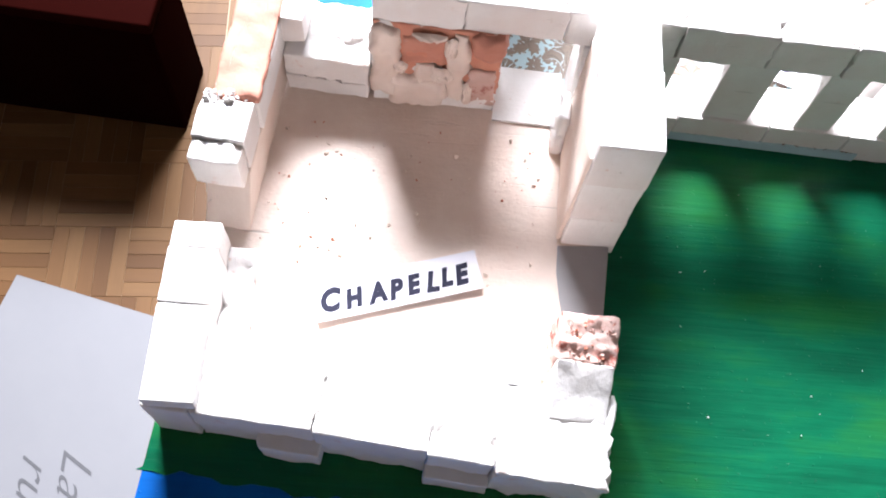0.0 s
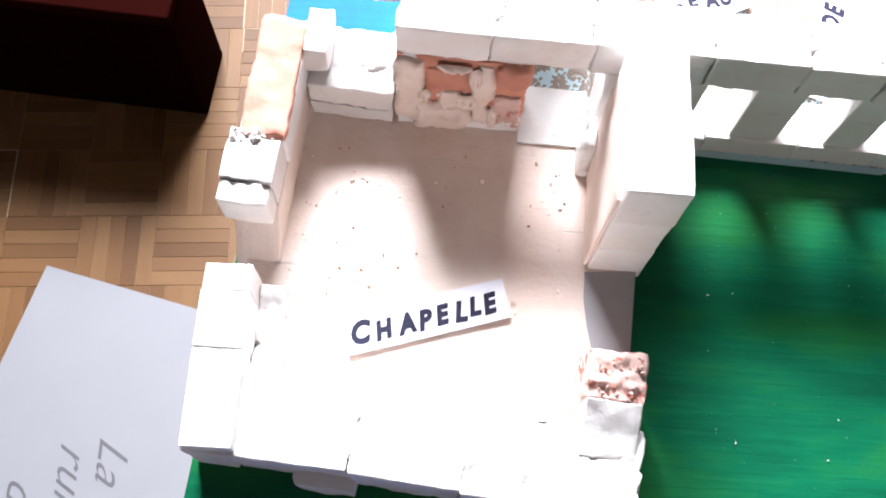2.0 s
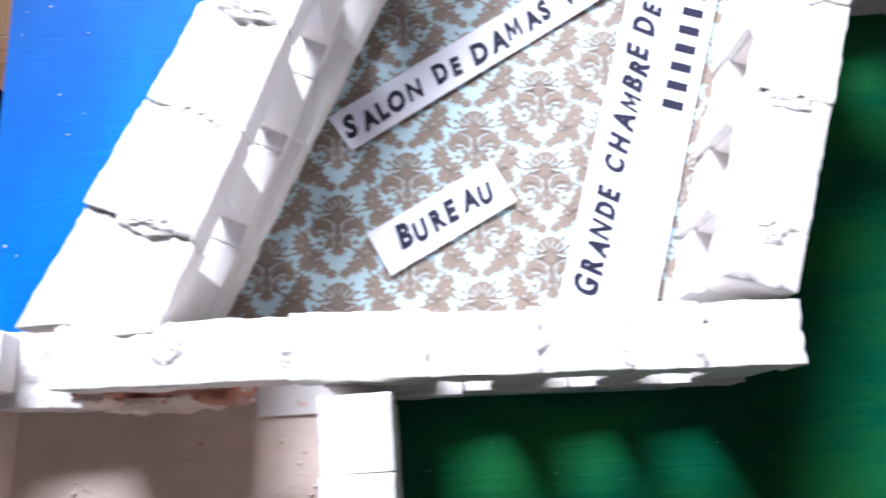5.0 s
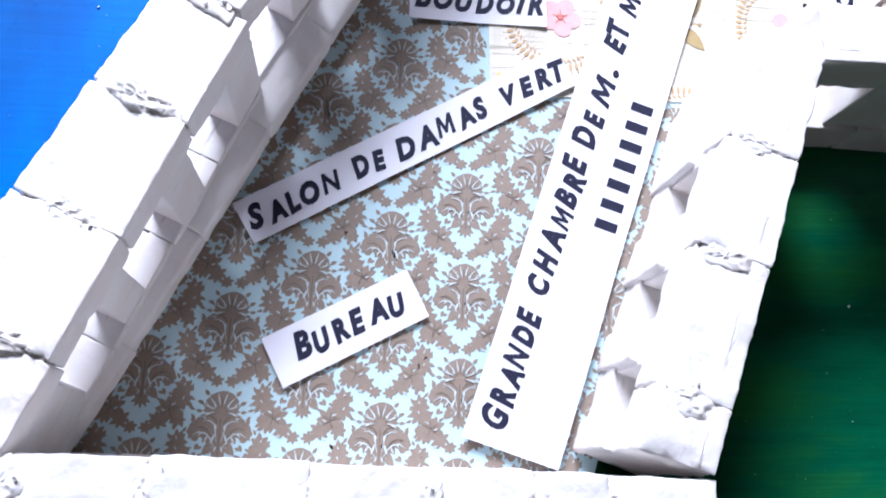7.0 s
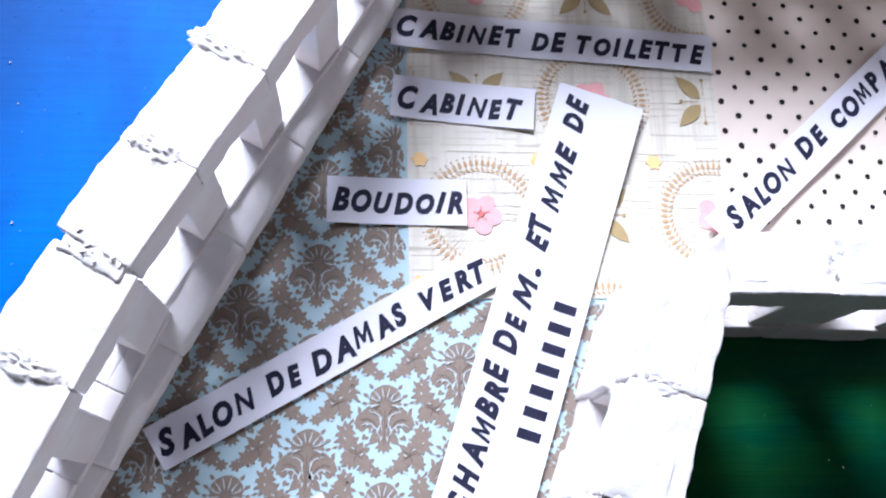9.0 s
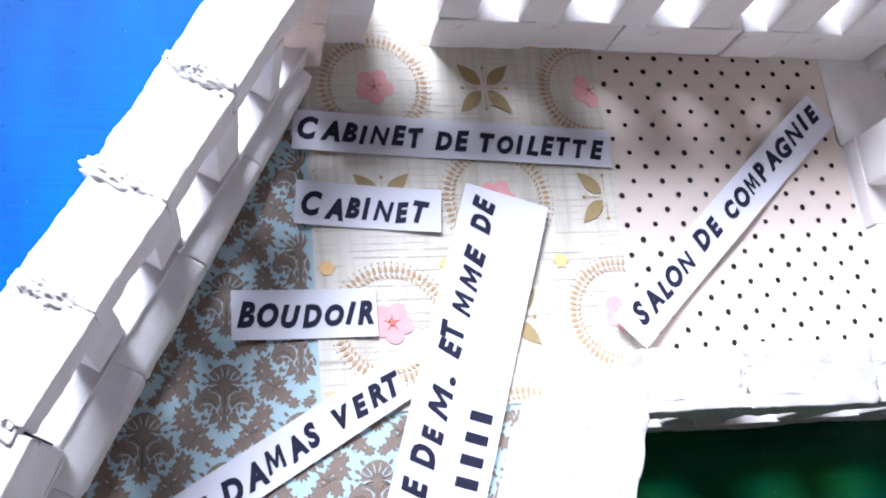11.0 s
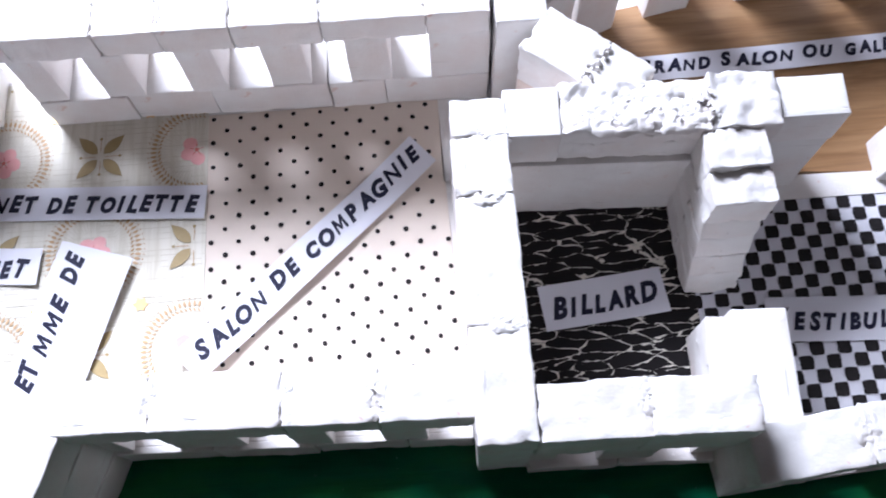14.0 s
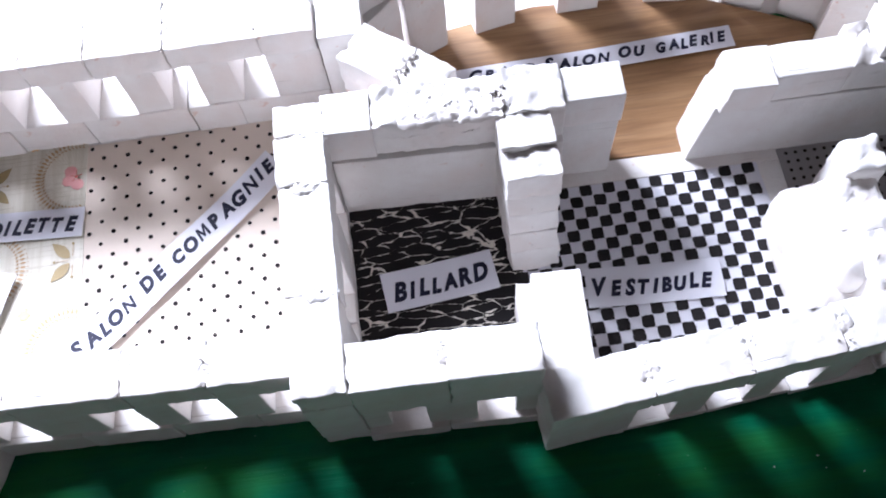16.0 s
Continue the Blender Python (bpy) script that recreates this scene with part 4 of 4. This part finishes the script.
fl = thing("flowered_floor_paper", "cream stitched paper floor with pink flowers", "paper floor")
FX0, FX1, FY0, FY1 = -0.1600, -0.0062, -0.178, 0.034
slab("sheet", [(FX0, FY0), (FX1, FY0), (FX1, FY1), (FX0, FY1)], PLAT, 0.0006, FLOWERED, fl)
pk, rd, ol, go_, pa, orr = [], [], [], [], [], []
box = [(FX0, FY0), (FX1, FY0), (FX1, FY1), (FX0, FY1)]
for i in range(-1, 4):
    for j in range(-4, 2):
        cx, cy = -0.126 + 0.0567 * i, -0.0185 + 0.0597 * j
        if (i + j) % 2 == 0:
            for k in range(58):
                a = 2 * math.pi * k / 58
                pa.append(stroke(cx + 0.012 * math.cos(a), cy + 0.012 * math.sin(a), cx + 0.0235 * math.cos(a), cy + 0.0235 * math.sin(a), 0.00022))
                go_.append(leaf(cx + 0.0235 * math.cos(a), cy + 0.0235 * math.sin(a), a, 0.0042, 0.0018, 3))
                go_.append(leaf(cx + 0.0212 * math.cos(a + 0.05), cy + 0.0212 * math.sin(a + 0.05), a + 0.9, 0.0030, 0.0011, 3))
                go_.append(disc(cx + 0.0287 * math.cos(a), cy + 0.0287 * math.sin(a), 0.0005, 5))
            for k in range(5):
                a = radians(62 + 72 * k)
                pk.append(disc(cx + 0.0058 * math.cos(a), cy + 0.0058 * math.sin(a), 0.0043, 9, 0.05, k))
                rd.append(stroke(cx, cy, cx + 0.004 * math.cos(a + 0.5), cy + 0.004 * math.sin(a + 0.5), 0.0005))
            rd.append(disc(cx, cy, 0.0013, 7))
        else:
            for k in range(4):
                a = radians(45 + 90 * k)
                ol.append(leaf(cx + 0.0025 * math.cos(a), cy + 0.0025 * math.sin(a), a, 0.0165, 0.0072, 7))
                b0 = radians(90 * k)
                go_.append(stroke(cx + 0.003 * math.cos(b0), cy + 0.003 * math.sin(b0), cx + 0.012 * math.cos(b0), cy + 0.012 * math.sin(b0), 0.0004))
                ol.append(disc(cx + 0.0115 * math.cos(b0), cy + 0.0115 * math.sin(b0), 0.0010, 6))
        ox, oy = cx - 0.0284, cy + 0.0270
        for k in range(6):
            orr.append(leaf(ox, oy, radians(60 * k), 0.0042, 0.0034, 4))
rnd = random.Random(33)
weft = []
for k in range(62):
    y, x = FY0 + 0.0034 * k, FX0 + 0.001
    while x < FX1 - 0.004:
        l = rnd.uniform(0.006, 0.030)
        if rnd.random() < 0.62:
            weft.append(stroke(x, y + rnd.uniform(-0.0003, 0.0003), min(x + l, FX1 - 0.001), y + rnd.uniform(-0.0003, 0.0003), rnd.uniform(0.00025, 0.00050)))
        x += l + rnd.uniform(0.001, 0.006)
print_mesh("weft_print", weft, PALE_PRINT, fl, 0.0007)
for nm, polys, mt, z in (("pale_stitch_print", pa, PALE_PRINT, 0.0008), ("gold_stitch_print", go_, GOLD_PRINT, 0.0009), ("petal_print", pk, PINK_PRINT, 0.0010), ("stamen_print", rd, RED_PRINT, 0.0012), ("leaf_print", ol, OLIVE_PRINT, 0.0010), ("blossom_print", orr, ORANGE_PRINT, 0.0010)):
    print_mesh(nm, [q for q in polys if all(inside(box, *v) for v in q)], mt, fl, z)

dt = thing("dotted_floor_paper", "cream paper floor with small black dots", "paper floor")
dot_area = [(-0.0062, -0.176), (0.1340, -0.176), (0.1300, 0.004), (-0.0062, 0.004)]
slab("sheet", dot_area, PLAT, 0.0002, CREAM, dt)
rnd = random.Random(4)
dots = []
for i in range(0, 20):
    for j in range(-1, 26):
        if (i + j) % 2 == 0:
            x, y = -0.0030 + 0.00785 * i, 0.0010 - 0.00785 * j
            q = disc(x + rnd.uniform(-1, 1) * 0.0002, y + rnd.uniform(-1, 1) * 0.0002, 0.00146 * rnd.uniform(0.88, 1.08), 10, 0.06, rnd.uniform(0, 6))
            if all(inside(dot_area, *v) for v in q):
                dots.append(q)
print_mesh("dot_print", dots, DOT_INK, dt, 0.0005)

tagged(slab("white_base_strip", [(-0.090, -0.232), (-0.045, -0.190), (0.150, -0.196), (0.150, 0.0), (-0.045, 0.0)], PLAT, -0.0006, WHITE), "white painted floor border beside the paper", "floor strip", kind="structure")
tagged(slab("white_floor_strip", [(0.1300, -0.050), (0.168, -0.045), (0.200, 0.010), (0.170, 0.036), (-0.160, 0.036), (-0.160, 0.0045), (0.1300, 0.0045)], PLAT, 0.0002, WHITE), "white painted floor strip by the doorway", "floor strip", kind="structure")
# added white strip, so the back windows look out on brightly lit ground
tagged(slab("white_ground_strip", [(-0.150, 0.0365), (0.60, 0.0365), (0.60, 0.200), (-0.100, 0.200)], PLAT, -0.0050, WHITE), "added white strip standing in for bright ground behind the miniature house", "ground strip", kind="structure")
tagged(slab("crackle_floor_paper", [(0.158, -0.193), (0.262, -0.193), (0.262, -0.068), (0.158, -0.068)], PLAT, 0.0004, CRACKLE), "black paper floor with cream crackle lines", "paper floor")

ck = thing("checkered_floor_paper", "white paper floor with hand-painted black checks", "paper floor")
slab("border", [(0.262, -0.210), (0.445, -0.210), (0.445, -0.0668), (0.262, -0.0668)], PLAT, -0.0004, WHITE, ck, "white painted border")
slab("sheet", [(0.262, -0.207), (0.4232, -0.207), (0.4165, -0.0768), (0.262, -0.0768)], PLAT, 0.0004, PAPER, ck)
rnd = random.Random(8)
checks = []
for i in range(22):
    for j in range(17):
        if (i + j) % 2 == 0:
            x, y, h = 0.4104 - 0.00725 * i + 0.0004 * j, -0.0802 - 0.00745 * j, 0.0037
            q = []
            for k in range(20):
                a = 2 * math.pi * (k + 0.5) / 20
                c, s_ = math.cos(a), math.sin(a)
                rr = h / (abs(c) ** 9 + abs(s_) ** 9) ** (1 / 9) * rnd.uniform(0.95, 1.06)
                q.append((x + rr * c, y + rr * s_))
            if min(v[1] for v in q) > -0.2065:
                checks.append(q)
print_mesh("check_print", checks, DOT_INK, ck, 0.0008)
tagged(slab("white_floor_board", [(0.290, -0.0766), (0.430, -0.0766), (0.430, -0.0640), (0.335, -0.0620), (0.290, -0.062)], PLAT, 0.0010, WHITE), "white painted threshold board", "threshold", kind="structure")
tagged(slab("wood_floor_paper", [(0.168, -0.060), (0.335, -0.060), (0.392, -0.0640), (0.50, -0.04), (0.48, 0.02), (0.40, 0.060), (0.30, 0.066), (0.20, 0.050), (0.175, 0.020)], PLAT, 0.0003, WOOD_PAPER), "brown wood-grain paper floor", "paper floor")
gd = thing("grey_dotted_floor_paper", "grey paper floor with dark dots", "paper floor")
slab("sheet", [(0.431, -0.160), (0.56, -0.160), (0.56, -0.069), (0.431, -0.069)], PLAT, 0.0004, flat_colour("grey_paper", (0.33, 0.31, 0.31), (0.27, 0.25, 0.25), 60, 0.7), gd)
print_mesh("dot_print", [disc(0.436 + 0.006 * i, -0.074 - 0.006 * j, 0.0012, 8) for i in range(19) for j in range(14)], DOT_INK, gd, 0.0007)
tagged(slab("chapel_floor", [(-0.4400, -0.5305), (-0.2635, -0.5465), (-0.2580, -0.436), (-0.2535, -0.427), (-0.2495, -0.3560), (-0.330, -0.3520), (-0.420, -0.346), (-0.4330, -0.433)], PLAT, 0.0, PINK), "pinkish worn plaster floor of the chapel", "floor", kind="structure")

tagged(slab("door_sill", [(-0.3100, -0.3700), (-0.2755, -0.3710), (-0.2755, -0.3395), (-0.3100, -0.3380)], PLAT, 0.0014, WHITE), "white painted sill in the chapel doorway", "sill", kind="structure")
# a darker grey patch laid just above the chapel floor
tagged(slab("side_threshold", [(-0.2765, -0.4357), (-0.2525, -0.4337), (-0.2565, -0.4822), (-0.2645, -0.4852), (-0.2730, -0.4752), (-0.2755, -0.4622), (-0.2770, -0.4492)], PLAT, 0.0004, flat_colour("grey_threshold_patch", (0.34, 0.33, 0.335), (0.27, 0.26, 0.265), 60, 0.9, 0.0004)), "dark grey threshold patch beside the chapel wall", "threshold", kind="structure")
cf = thing("chapel_crumbs", "small plaster crumbs on the chapel floor", "crumbs", kind="stuff")
rubble(cf, Matrix.Identity(4), -0.415, -0.285, -0.455, -0.378, 0.0002, 26, 0.0015, CLAY, 0.0002)
rubble(cf, Matrix.Identity(4), -0.415, -0.285, -0.470, -0.378, 0.0002, 50, 0.0022, PINK, 0.0002)

specks = thing("plaster_specks", "white plaster specks fallen on the painted board", "crumbs", kind="stuff")
for x0, x1, y0, y1, count in ((0.00, 0.46, -0.34, -0.245, 34), (-0.24, -0.05, -0.52, -0.385, 9), (-0.425, -0.385, -0.31, -0.12, 12), (-0.36, -0.30, -0.16, 0.02, 12)):
    rubble(specks, Matrix.Identity(4), x0, x1, y0, y1, GROUND + 0.0003, count, 0.0010, WHITE, 0.0002)

# ---- paper labels ----
def glyphs(text, size, bold):
    c = bpy.data.curves.new("text", "FONT")
    c.body, c.size, c.offset, c.shear = text, size, bold, 0.27
    c.resolution_u = 3
    ob = bpy.data.objects.new("text", c)
    me = bpy.data.meshes.new_from_object(ob)
    bpy.data.objects.remove(ob)
    out = ([tuple(v.co) for v in me.vertices], [list(p.vertices) for p in me.polygons])
    bpy.data.meshes.remove(me)
    return out


def line_of(text, width, size, x0, y0, seed, capital=True):
    """Marker capitals set one by one, each a little askew, stretched to the given width."""
    rnd = random.Random(seed)
    pos, parts = 0.0, []
    for n, ch in enumerate(text):
        if ch == " ":
            pos += size * 0.36
            continue
        first = capital and n == 0
        k = 1.12 if first else rnd.uniform(0.88, 1.05)
        if ch == "M":
            v = [(size * k * (x + 0.27 * y), size * k * y, 0.0) for x, y in ((0, -0.03), (0.05, 0.72), (0.20, 0.73), (0.38, 0.33), (0.56, 0.74), (0.71, 0.73), (0.77, -0.02), (0.61, -0.03), (0.58, 0.44), (0.43, 0.08), (0.33, 0.08), (0.18, 0.44), (0.15, -0.03))][::-1]
            f = [list(range(13))]
        else:
            v, f = glyphs(ch, size * k, size * (0.034 if ch == "N" else 0.058))
        if not v:
            continue
        lo, hi = min(p[0] for p in v), max(p[0] for p in v)
        parts.append((pos - lo, v, f, rnd.uniform(-0.10, 0.10), rnd.uniform(-0.06, 0.06) * size))
        pos += hi - lo + size * 0.075
    k = width / (pos - size * 0.075)
    verts, faces = [], []
    for dx, v, f, rot, dy in parts:
        base = len(verts)
        for p in v:
            px, py = p[0] + dx, p[1]
            verts.append((x0 + k * (px - rot * py), y0 + py + rot * (p[0]) + dy, 0.0))
        faces += [[base + i for i in q] for q in f]
    return verts, faces


def paper_label(text_label, lines, centre, angle, length, height, lift=0.0008, curl=0.001, seed=1, bars=()):
    """A strip of paper cut by hand, lying a little curled; lines: (text, x0, width, size, baseline)."""
    rnd = random.Random(seed)
    bend = lambda x, y: lift + curl * (2 * x / length) ** 2 + 0.3 * curl * math.sin(x * 60 + seed)
    nx, ny = 18, 3
    cut = [rnd.uniform(-0.0006, 0.0006) for _ in range(4)]
    top, bot = [], []
    for j in range(ny + 1):
        for i in range(nx + 1):
            u, v = i / nx, j / ny
            x = -length / 2 + length * u + (cut[0] * v if u < 0.5 else cut[1] * v)
            y = -height / 2 + height * v + cut[2] * u + cut[3] * (1 - u)
            top.append((x, y, bend(x, y)))
            bot.append((x, y, bend(x, y) - 0.00025))
    n = len(top)
    faces = []
    for j in range(ny):
        for i in range(nx):
            a = j * (nx + 1) + i
            q = [a, a + 1, a + nx + 2, a + nx + 1]
            faces += [q, [n + k for k in q[::-1]]]
    ring = list(range(nx + 1)) + [j * (nx + 1) + nx for j in range(1, ny + 1)] + [ny * (nx + 1) + i for i in range(nx - 1, -1, -1)] + [j * (nx + 1) for j in range(ny - 1, 0, -1)]
    for a, b in zip(ring, ring[1:] + ring[:1]):
        faces.append([a, n + a, n + b, b])
    lab = thing("paper_label", text_label, "label", "room labels", at=(centre[0], centre[1], 0.0008))
    lab.rotation_euler = (0, 0, radians(angle))
    strip = piece("strip", mesh_of("strip", top + bot, faces), PAPER, lab)
    for n, (body_, x0, width, size, base) in enumerate(lines):
        v, f = line_of(body_, width, size, x0, base, seed + len(body_) + 7 * n, n == 0)
        piece("lettering", mesh_of("lettering", [(p[0], p[1], bend(p[0], p[1]) + 0.0002) for p in v], f), INK, lab)
    for x0, width, size, base in bars:
        w7 = width / 7
        v, f = [], []
        for i in range(7):
            a, n = x0 + w7 * i, len(v)
            v += [(a, base, 0), (a + 0.45 * w7, base, 0), (a + 0.45 * w7, base + size, 0), (a, base + size, 0)]
            f.append([n, n + 1, n + 2, n + 3])
        piece("lettering", mesh_of("lettering", [(p[0], p[1], bend(p[0], p[1]) + 0.0002) for p in v], f), INK, lab)
    return lab


CAP = "black marker capitals on a white paper strip"
paper_label(CAP + ", chapel", [("CHAPELLE", -0.0352, 0.0690, 0.0128, -0.0050)], (-0.3490, -0.4627), 17, 0.0755, 0.0190, seed=1)
paper_label(CAP + ", office", [("BUREAU", -0.0235, 0.051, 0.0135, -0.0045)], (-0.2234, -0.2862), 27.2, 0.0675, 0.0225, seed=2)
paper_label(CAP + ", green drawing room", [("SALON", -0.0797, 0.0440, 0.0130, -0.0048), ("DE", -0.0295, 0.0157, 0.0130, -0.0045), ("DAMAS", -0.0090, 0.0485, 0.0130, -0.0048), ("VERT", 0.0470, 0.0341, 0.0130, -0.0042)], (-0.1961, -0.2031), 29.1, 0.1630, 0.0200, seed=3)
paper_label(CAP + ", boudoir", [("BOUDOIR", -0.0300, 0.0605, 0.0135, -0.0055)], (-0.1649, -0.1318), -1.3, 0.0645, 0.0225, seed=4)
paper_label(CAP + ", closet", [("CABINET", -0.0315, 0.060, 0.0140, -0.0055)], (-0.1330, -0.0822), -5.0, 0.0690, 0.0215, seed=5)
paper_label(CAP + ", dressing room", [("CABINET DE TOILETTE", -0.078, 0.155, 0.0135, -0.0050)], (-0.0867, -0.0472), -3.7, 0.1610, 0.0205, seed=6)
paper_label(CAP + ", large bedroom, two lines", [("GRANDE", -0.1302, 0.0532, 0.0138, 0.0051), ("CHAMBRE", -0.0697, 0.0672, 0.0138, 0.0049), ("DE", 0.0020, 0.0185, 0.0138, 0.0043), ("M.", 0.0236, 0.0204, 0.0138, 0.0049), ("ET", 0.0524, 0.0176, 0.0138, 0.0053), ("MME", 0.0727, 0.0343, 0.0138, 0.0051), ("DE", 0.1144, 0.0181, 0.0138, 0.0058)], (-0.1100, -0.2080), 70.9, 0.2750, 0.0425, 0.002, 0.002, seed=7, bars=[(-0.0315, 0.0690, 0.0105, -0.0165)])
paper_label(CAP + ", reception room", [("SALON", -0.0809, 0.0481, 0.0130, -0.0030), ("DE", -0.0265, 0.0192, 0.0130, -0.0030), ("COMPAGNIE", -0.0013, 0.0873, 0.0130, -0.0026)], (0.0530, -0.0899), 42, 0.1775, 0.0220, 0.002, 0.003, seed=8)
paper_label(CAP + ", billiard room", [("BILLARD", -0.029, 0.059, 0.0145, -0.0060)], (0.2118, -0.1271), 6.5, 0.0680, 0.0255, seed=9)
paper_label(CAP + ", entrance hall", [("VESTIBULE", -0.036, 0.070, 0.0130, -0.0055)], (0.3365, -0.1469), -3, 0.080, 0.0245, seed=10)
paper_label(CAP + ", gallery", [("GRAND", -0.0830, 0.0452, 0.0115, -0.0030), ("SALON", -0.0320, 0.0440, 0.0115, -0.0030), ("OU", 0.0178, 0.0178, 0.0115, -0.0030), ("GALERIE", 0.0425, 0.0475, 0.0115, -0.0030)], (0.3320, 0.0150), 1.6, 0.188, 0.0170, seed=11)

# ---- on the room floor ----
sheet = thing("paper_sheet", "grey-white paper sheet with large pen writing on the floor", "paper", at=(-0.6662, -0.4712, FLOOR_Z))
sheet.rotation_euler = (0, 0, radians(-12.8))
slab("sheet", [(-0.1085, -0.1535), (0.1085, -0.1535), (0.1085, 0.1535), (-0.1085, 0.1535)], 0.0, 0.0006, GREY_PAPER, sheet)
for word, x, y in (("La", 0.0115, 0.013), ("rui", -0.021, -0.002), ("d", -0.054, -0.044)):
    v, f = glyphs(word, 0.045, -0.0003)
    piece("lettering", mesh_of("lettering", [(x + p[1] + 0.29 * p[0], y - p[0] - 0.1 * p[1], 0.0009) for p in v], f), PEN, sheet)
cab = thing("cabinet", "dark mahogany cabinet standing on the parquet", "cabinet", at=(-0.5998, -0.0755, FLOOR_Z))
cab.rotation_euler = (0, 0, radians(-3.5))
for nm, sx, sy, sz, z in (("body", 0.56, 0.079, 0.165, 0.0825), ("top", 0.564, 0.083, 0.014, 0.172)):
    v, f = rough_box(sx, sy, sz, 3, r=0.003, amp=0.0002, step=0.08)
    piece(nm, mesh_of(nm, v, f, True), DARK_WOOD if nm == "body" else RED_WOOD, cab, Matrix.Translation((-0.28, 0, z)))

# ---- parquet ----
floor_ob = bpy.data.objects["floor"]
SQ, N = 0.0762, 5
pm = {}
rest_v, rest_f = [], []
turn = radians(4.4)
ct, st_ = math.cos(turn), math.sin(turn)
for i in range(-24, 36):
    for j in range(-33, 20):
        for k in range(N):
            w = SQ / N
            if (i + j) % 2:
                x0, x1, y0, y1 = i * SQ, (i + 1) * SQ, j * SQ + k * w, j * SQ + (k + 1) * w
            else:
                x0, x1, y0, y1 = i * SQ + k * w, i * SQ + (k + 1) * w, j * SQ, (j + 1) * SQ
            cx, cy = (x0 + x1) / 2, (y0 + y1) / 2
            wx, wy = cx * ct - cy * st_ - 0.6378, cx * st_ + cy * ct - 0.2356
            if not (RX0 + 0.06 < wx < RX1 - 0.06 and RY0 + 0.06 < wy < RY1 - 0.06):
                continue
            near = -0.80 < wx < -0.47 and -0.45 < wy < -0.03
            hx, hy = (x1 - x0) / 2 - 0.0001, (y1 - y0) / 2 - 0.0001
            if near:
                if "strip" not in pm:
                    a, b = w / 2 - 0.0001, SQ / 2 - 0.0001
                    e = 0.0003
                    vv = [(-a, -b, -0.004), (a, -b, -0.004), (a, b, -0.004), (-a, b, -0.004), (-a, -b, -e), (a, -b, -e), (a, b, -e), (-a, b, -e), (-a + e, -b + e, 0), (a - e, -b + e, 0), (a - e, b - e, 0), (-a + e, b - e, 0)]
                    ff = [[8, 9, 10, 11]] + [[q, (q + 1) % 4, 4 + (q + 1) % 4, 4 + q] for q in range(4)] + [[4 + q, 4 + (q + 1) % 4, 8 + (q + 1) % 4, 8 + q] for q in range(4)]
                    pm["strip"] = mesh_of("parquet_strip", vv, ff)
                    pm["strip"].materials.append(PARQUET)
                ob = new("parquet_strip", pm["strip"])
                ob.parent = floor_ob
                ob.matrix_basis = Matrix.Translation((wx, wy, FLOOR_Z)) @ Matrix.Rotation(turn + (math.pi / 2 if (i + j) % 2 else 0), 4, "Z")
            else:
                base = len(rest_v)
                for z in (-0.004, 0.0):
                    for a, b in ((x0, y0), (x1, y0), (x1, y1), (x0, y1)):
                        a, b = cx + (a - cx) * 0.97, cy + (b - cy) * 0.97
                        rest_v.append((a * ct - b * st_ - 0.6378, a * st_ + b * ct - 0.2356, FLOOR_Z + z))
                rest_f += [[base + 4, base + 5, base + 6, base + 7]] + [[base + q, base + (q + 1) % 4, base + 4 + (q + 1) % 4, base + 4 + q] for q in range(4)]
rest = piece("parquet_strips", mesh_of("parquet_strips", rest_v, rest_f), PARQUET, floor_ob)
tagged(rest, kind="stuff")
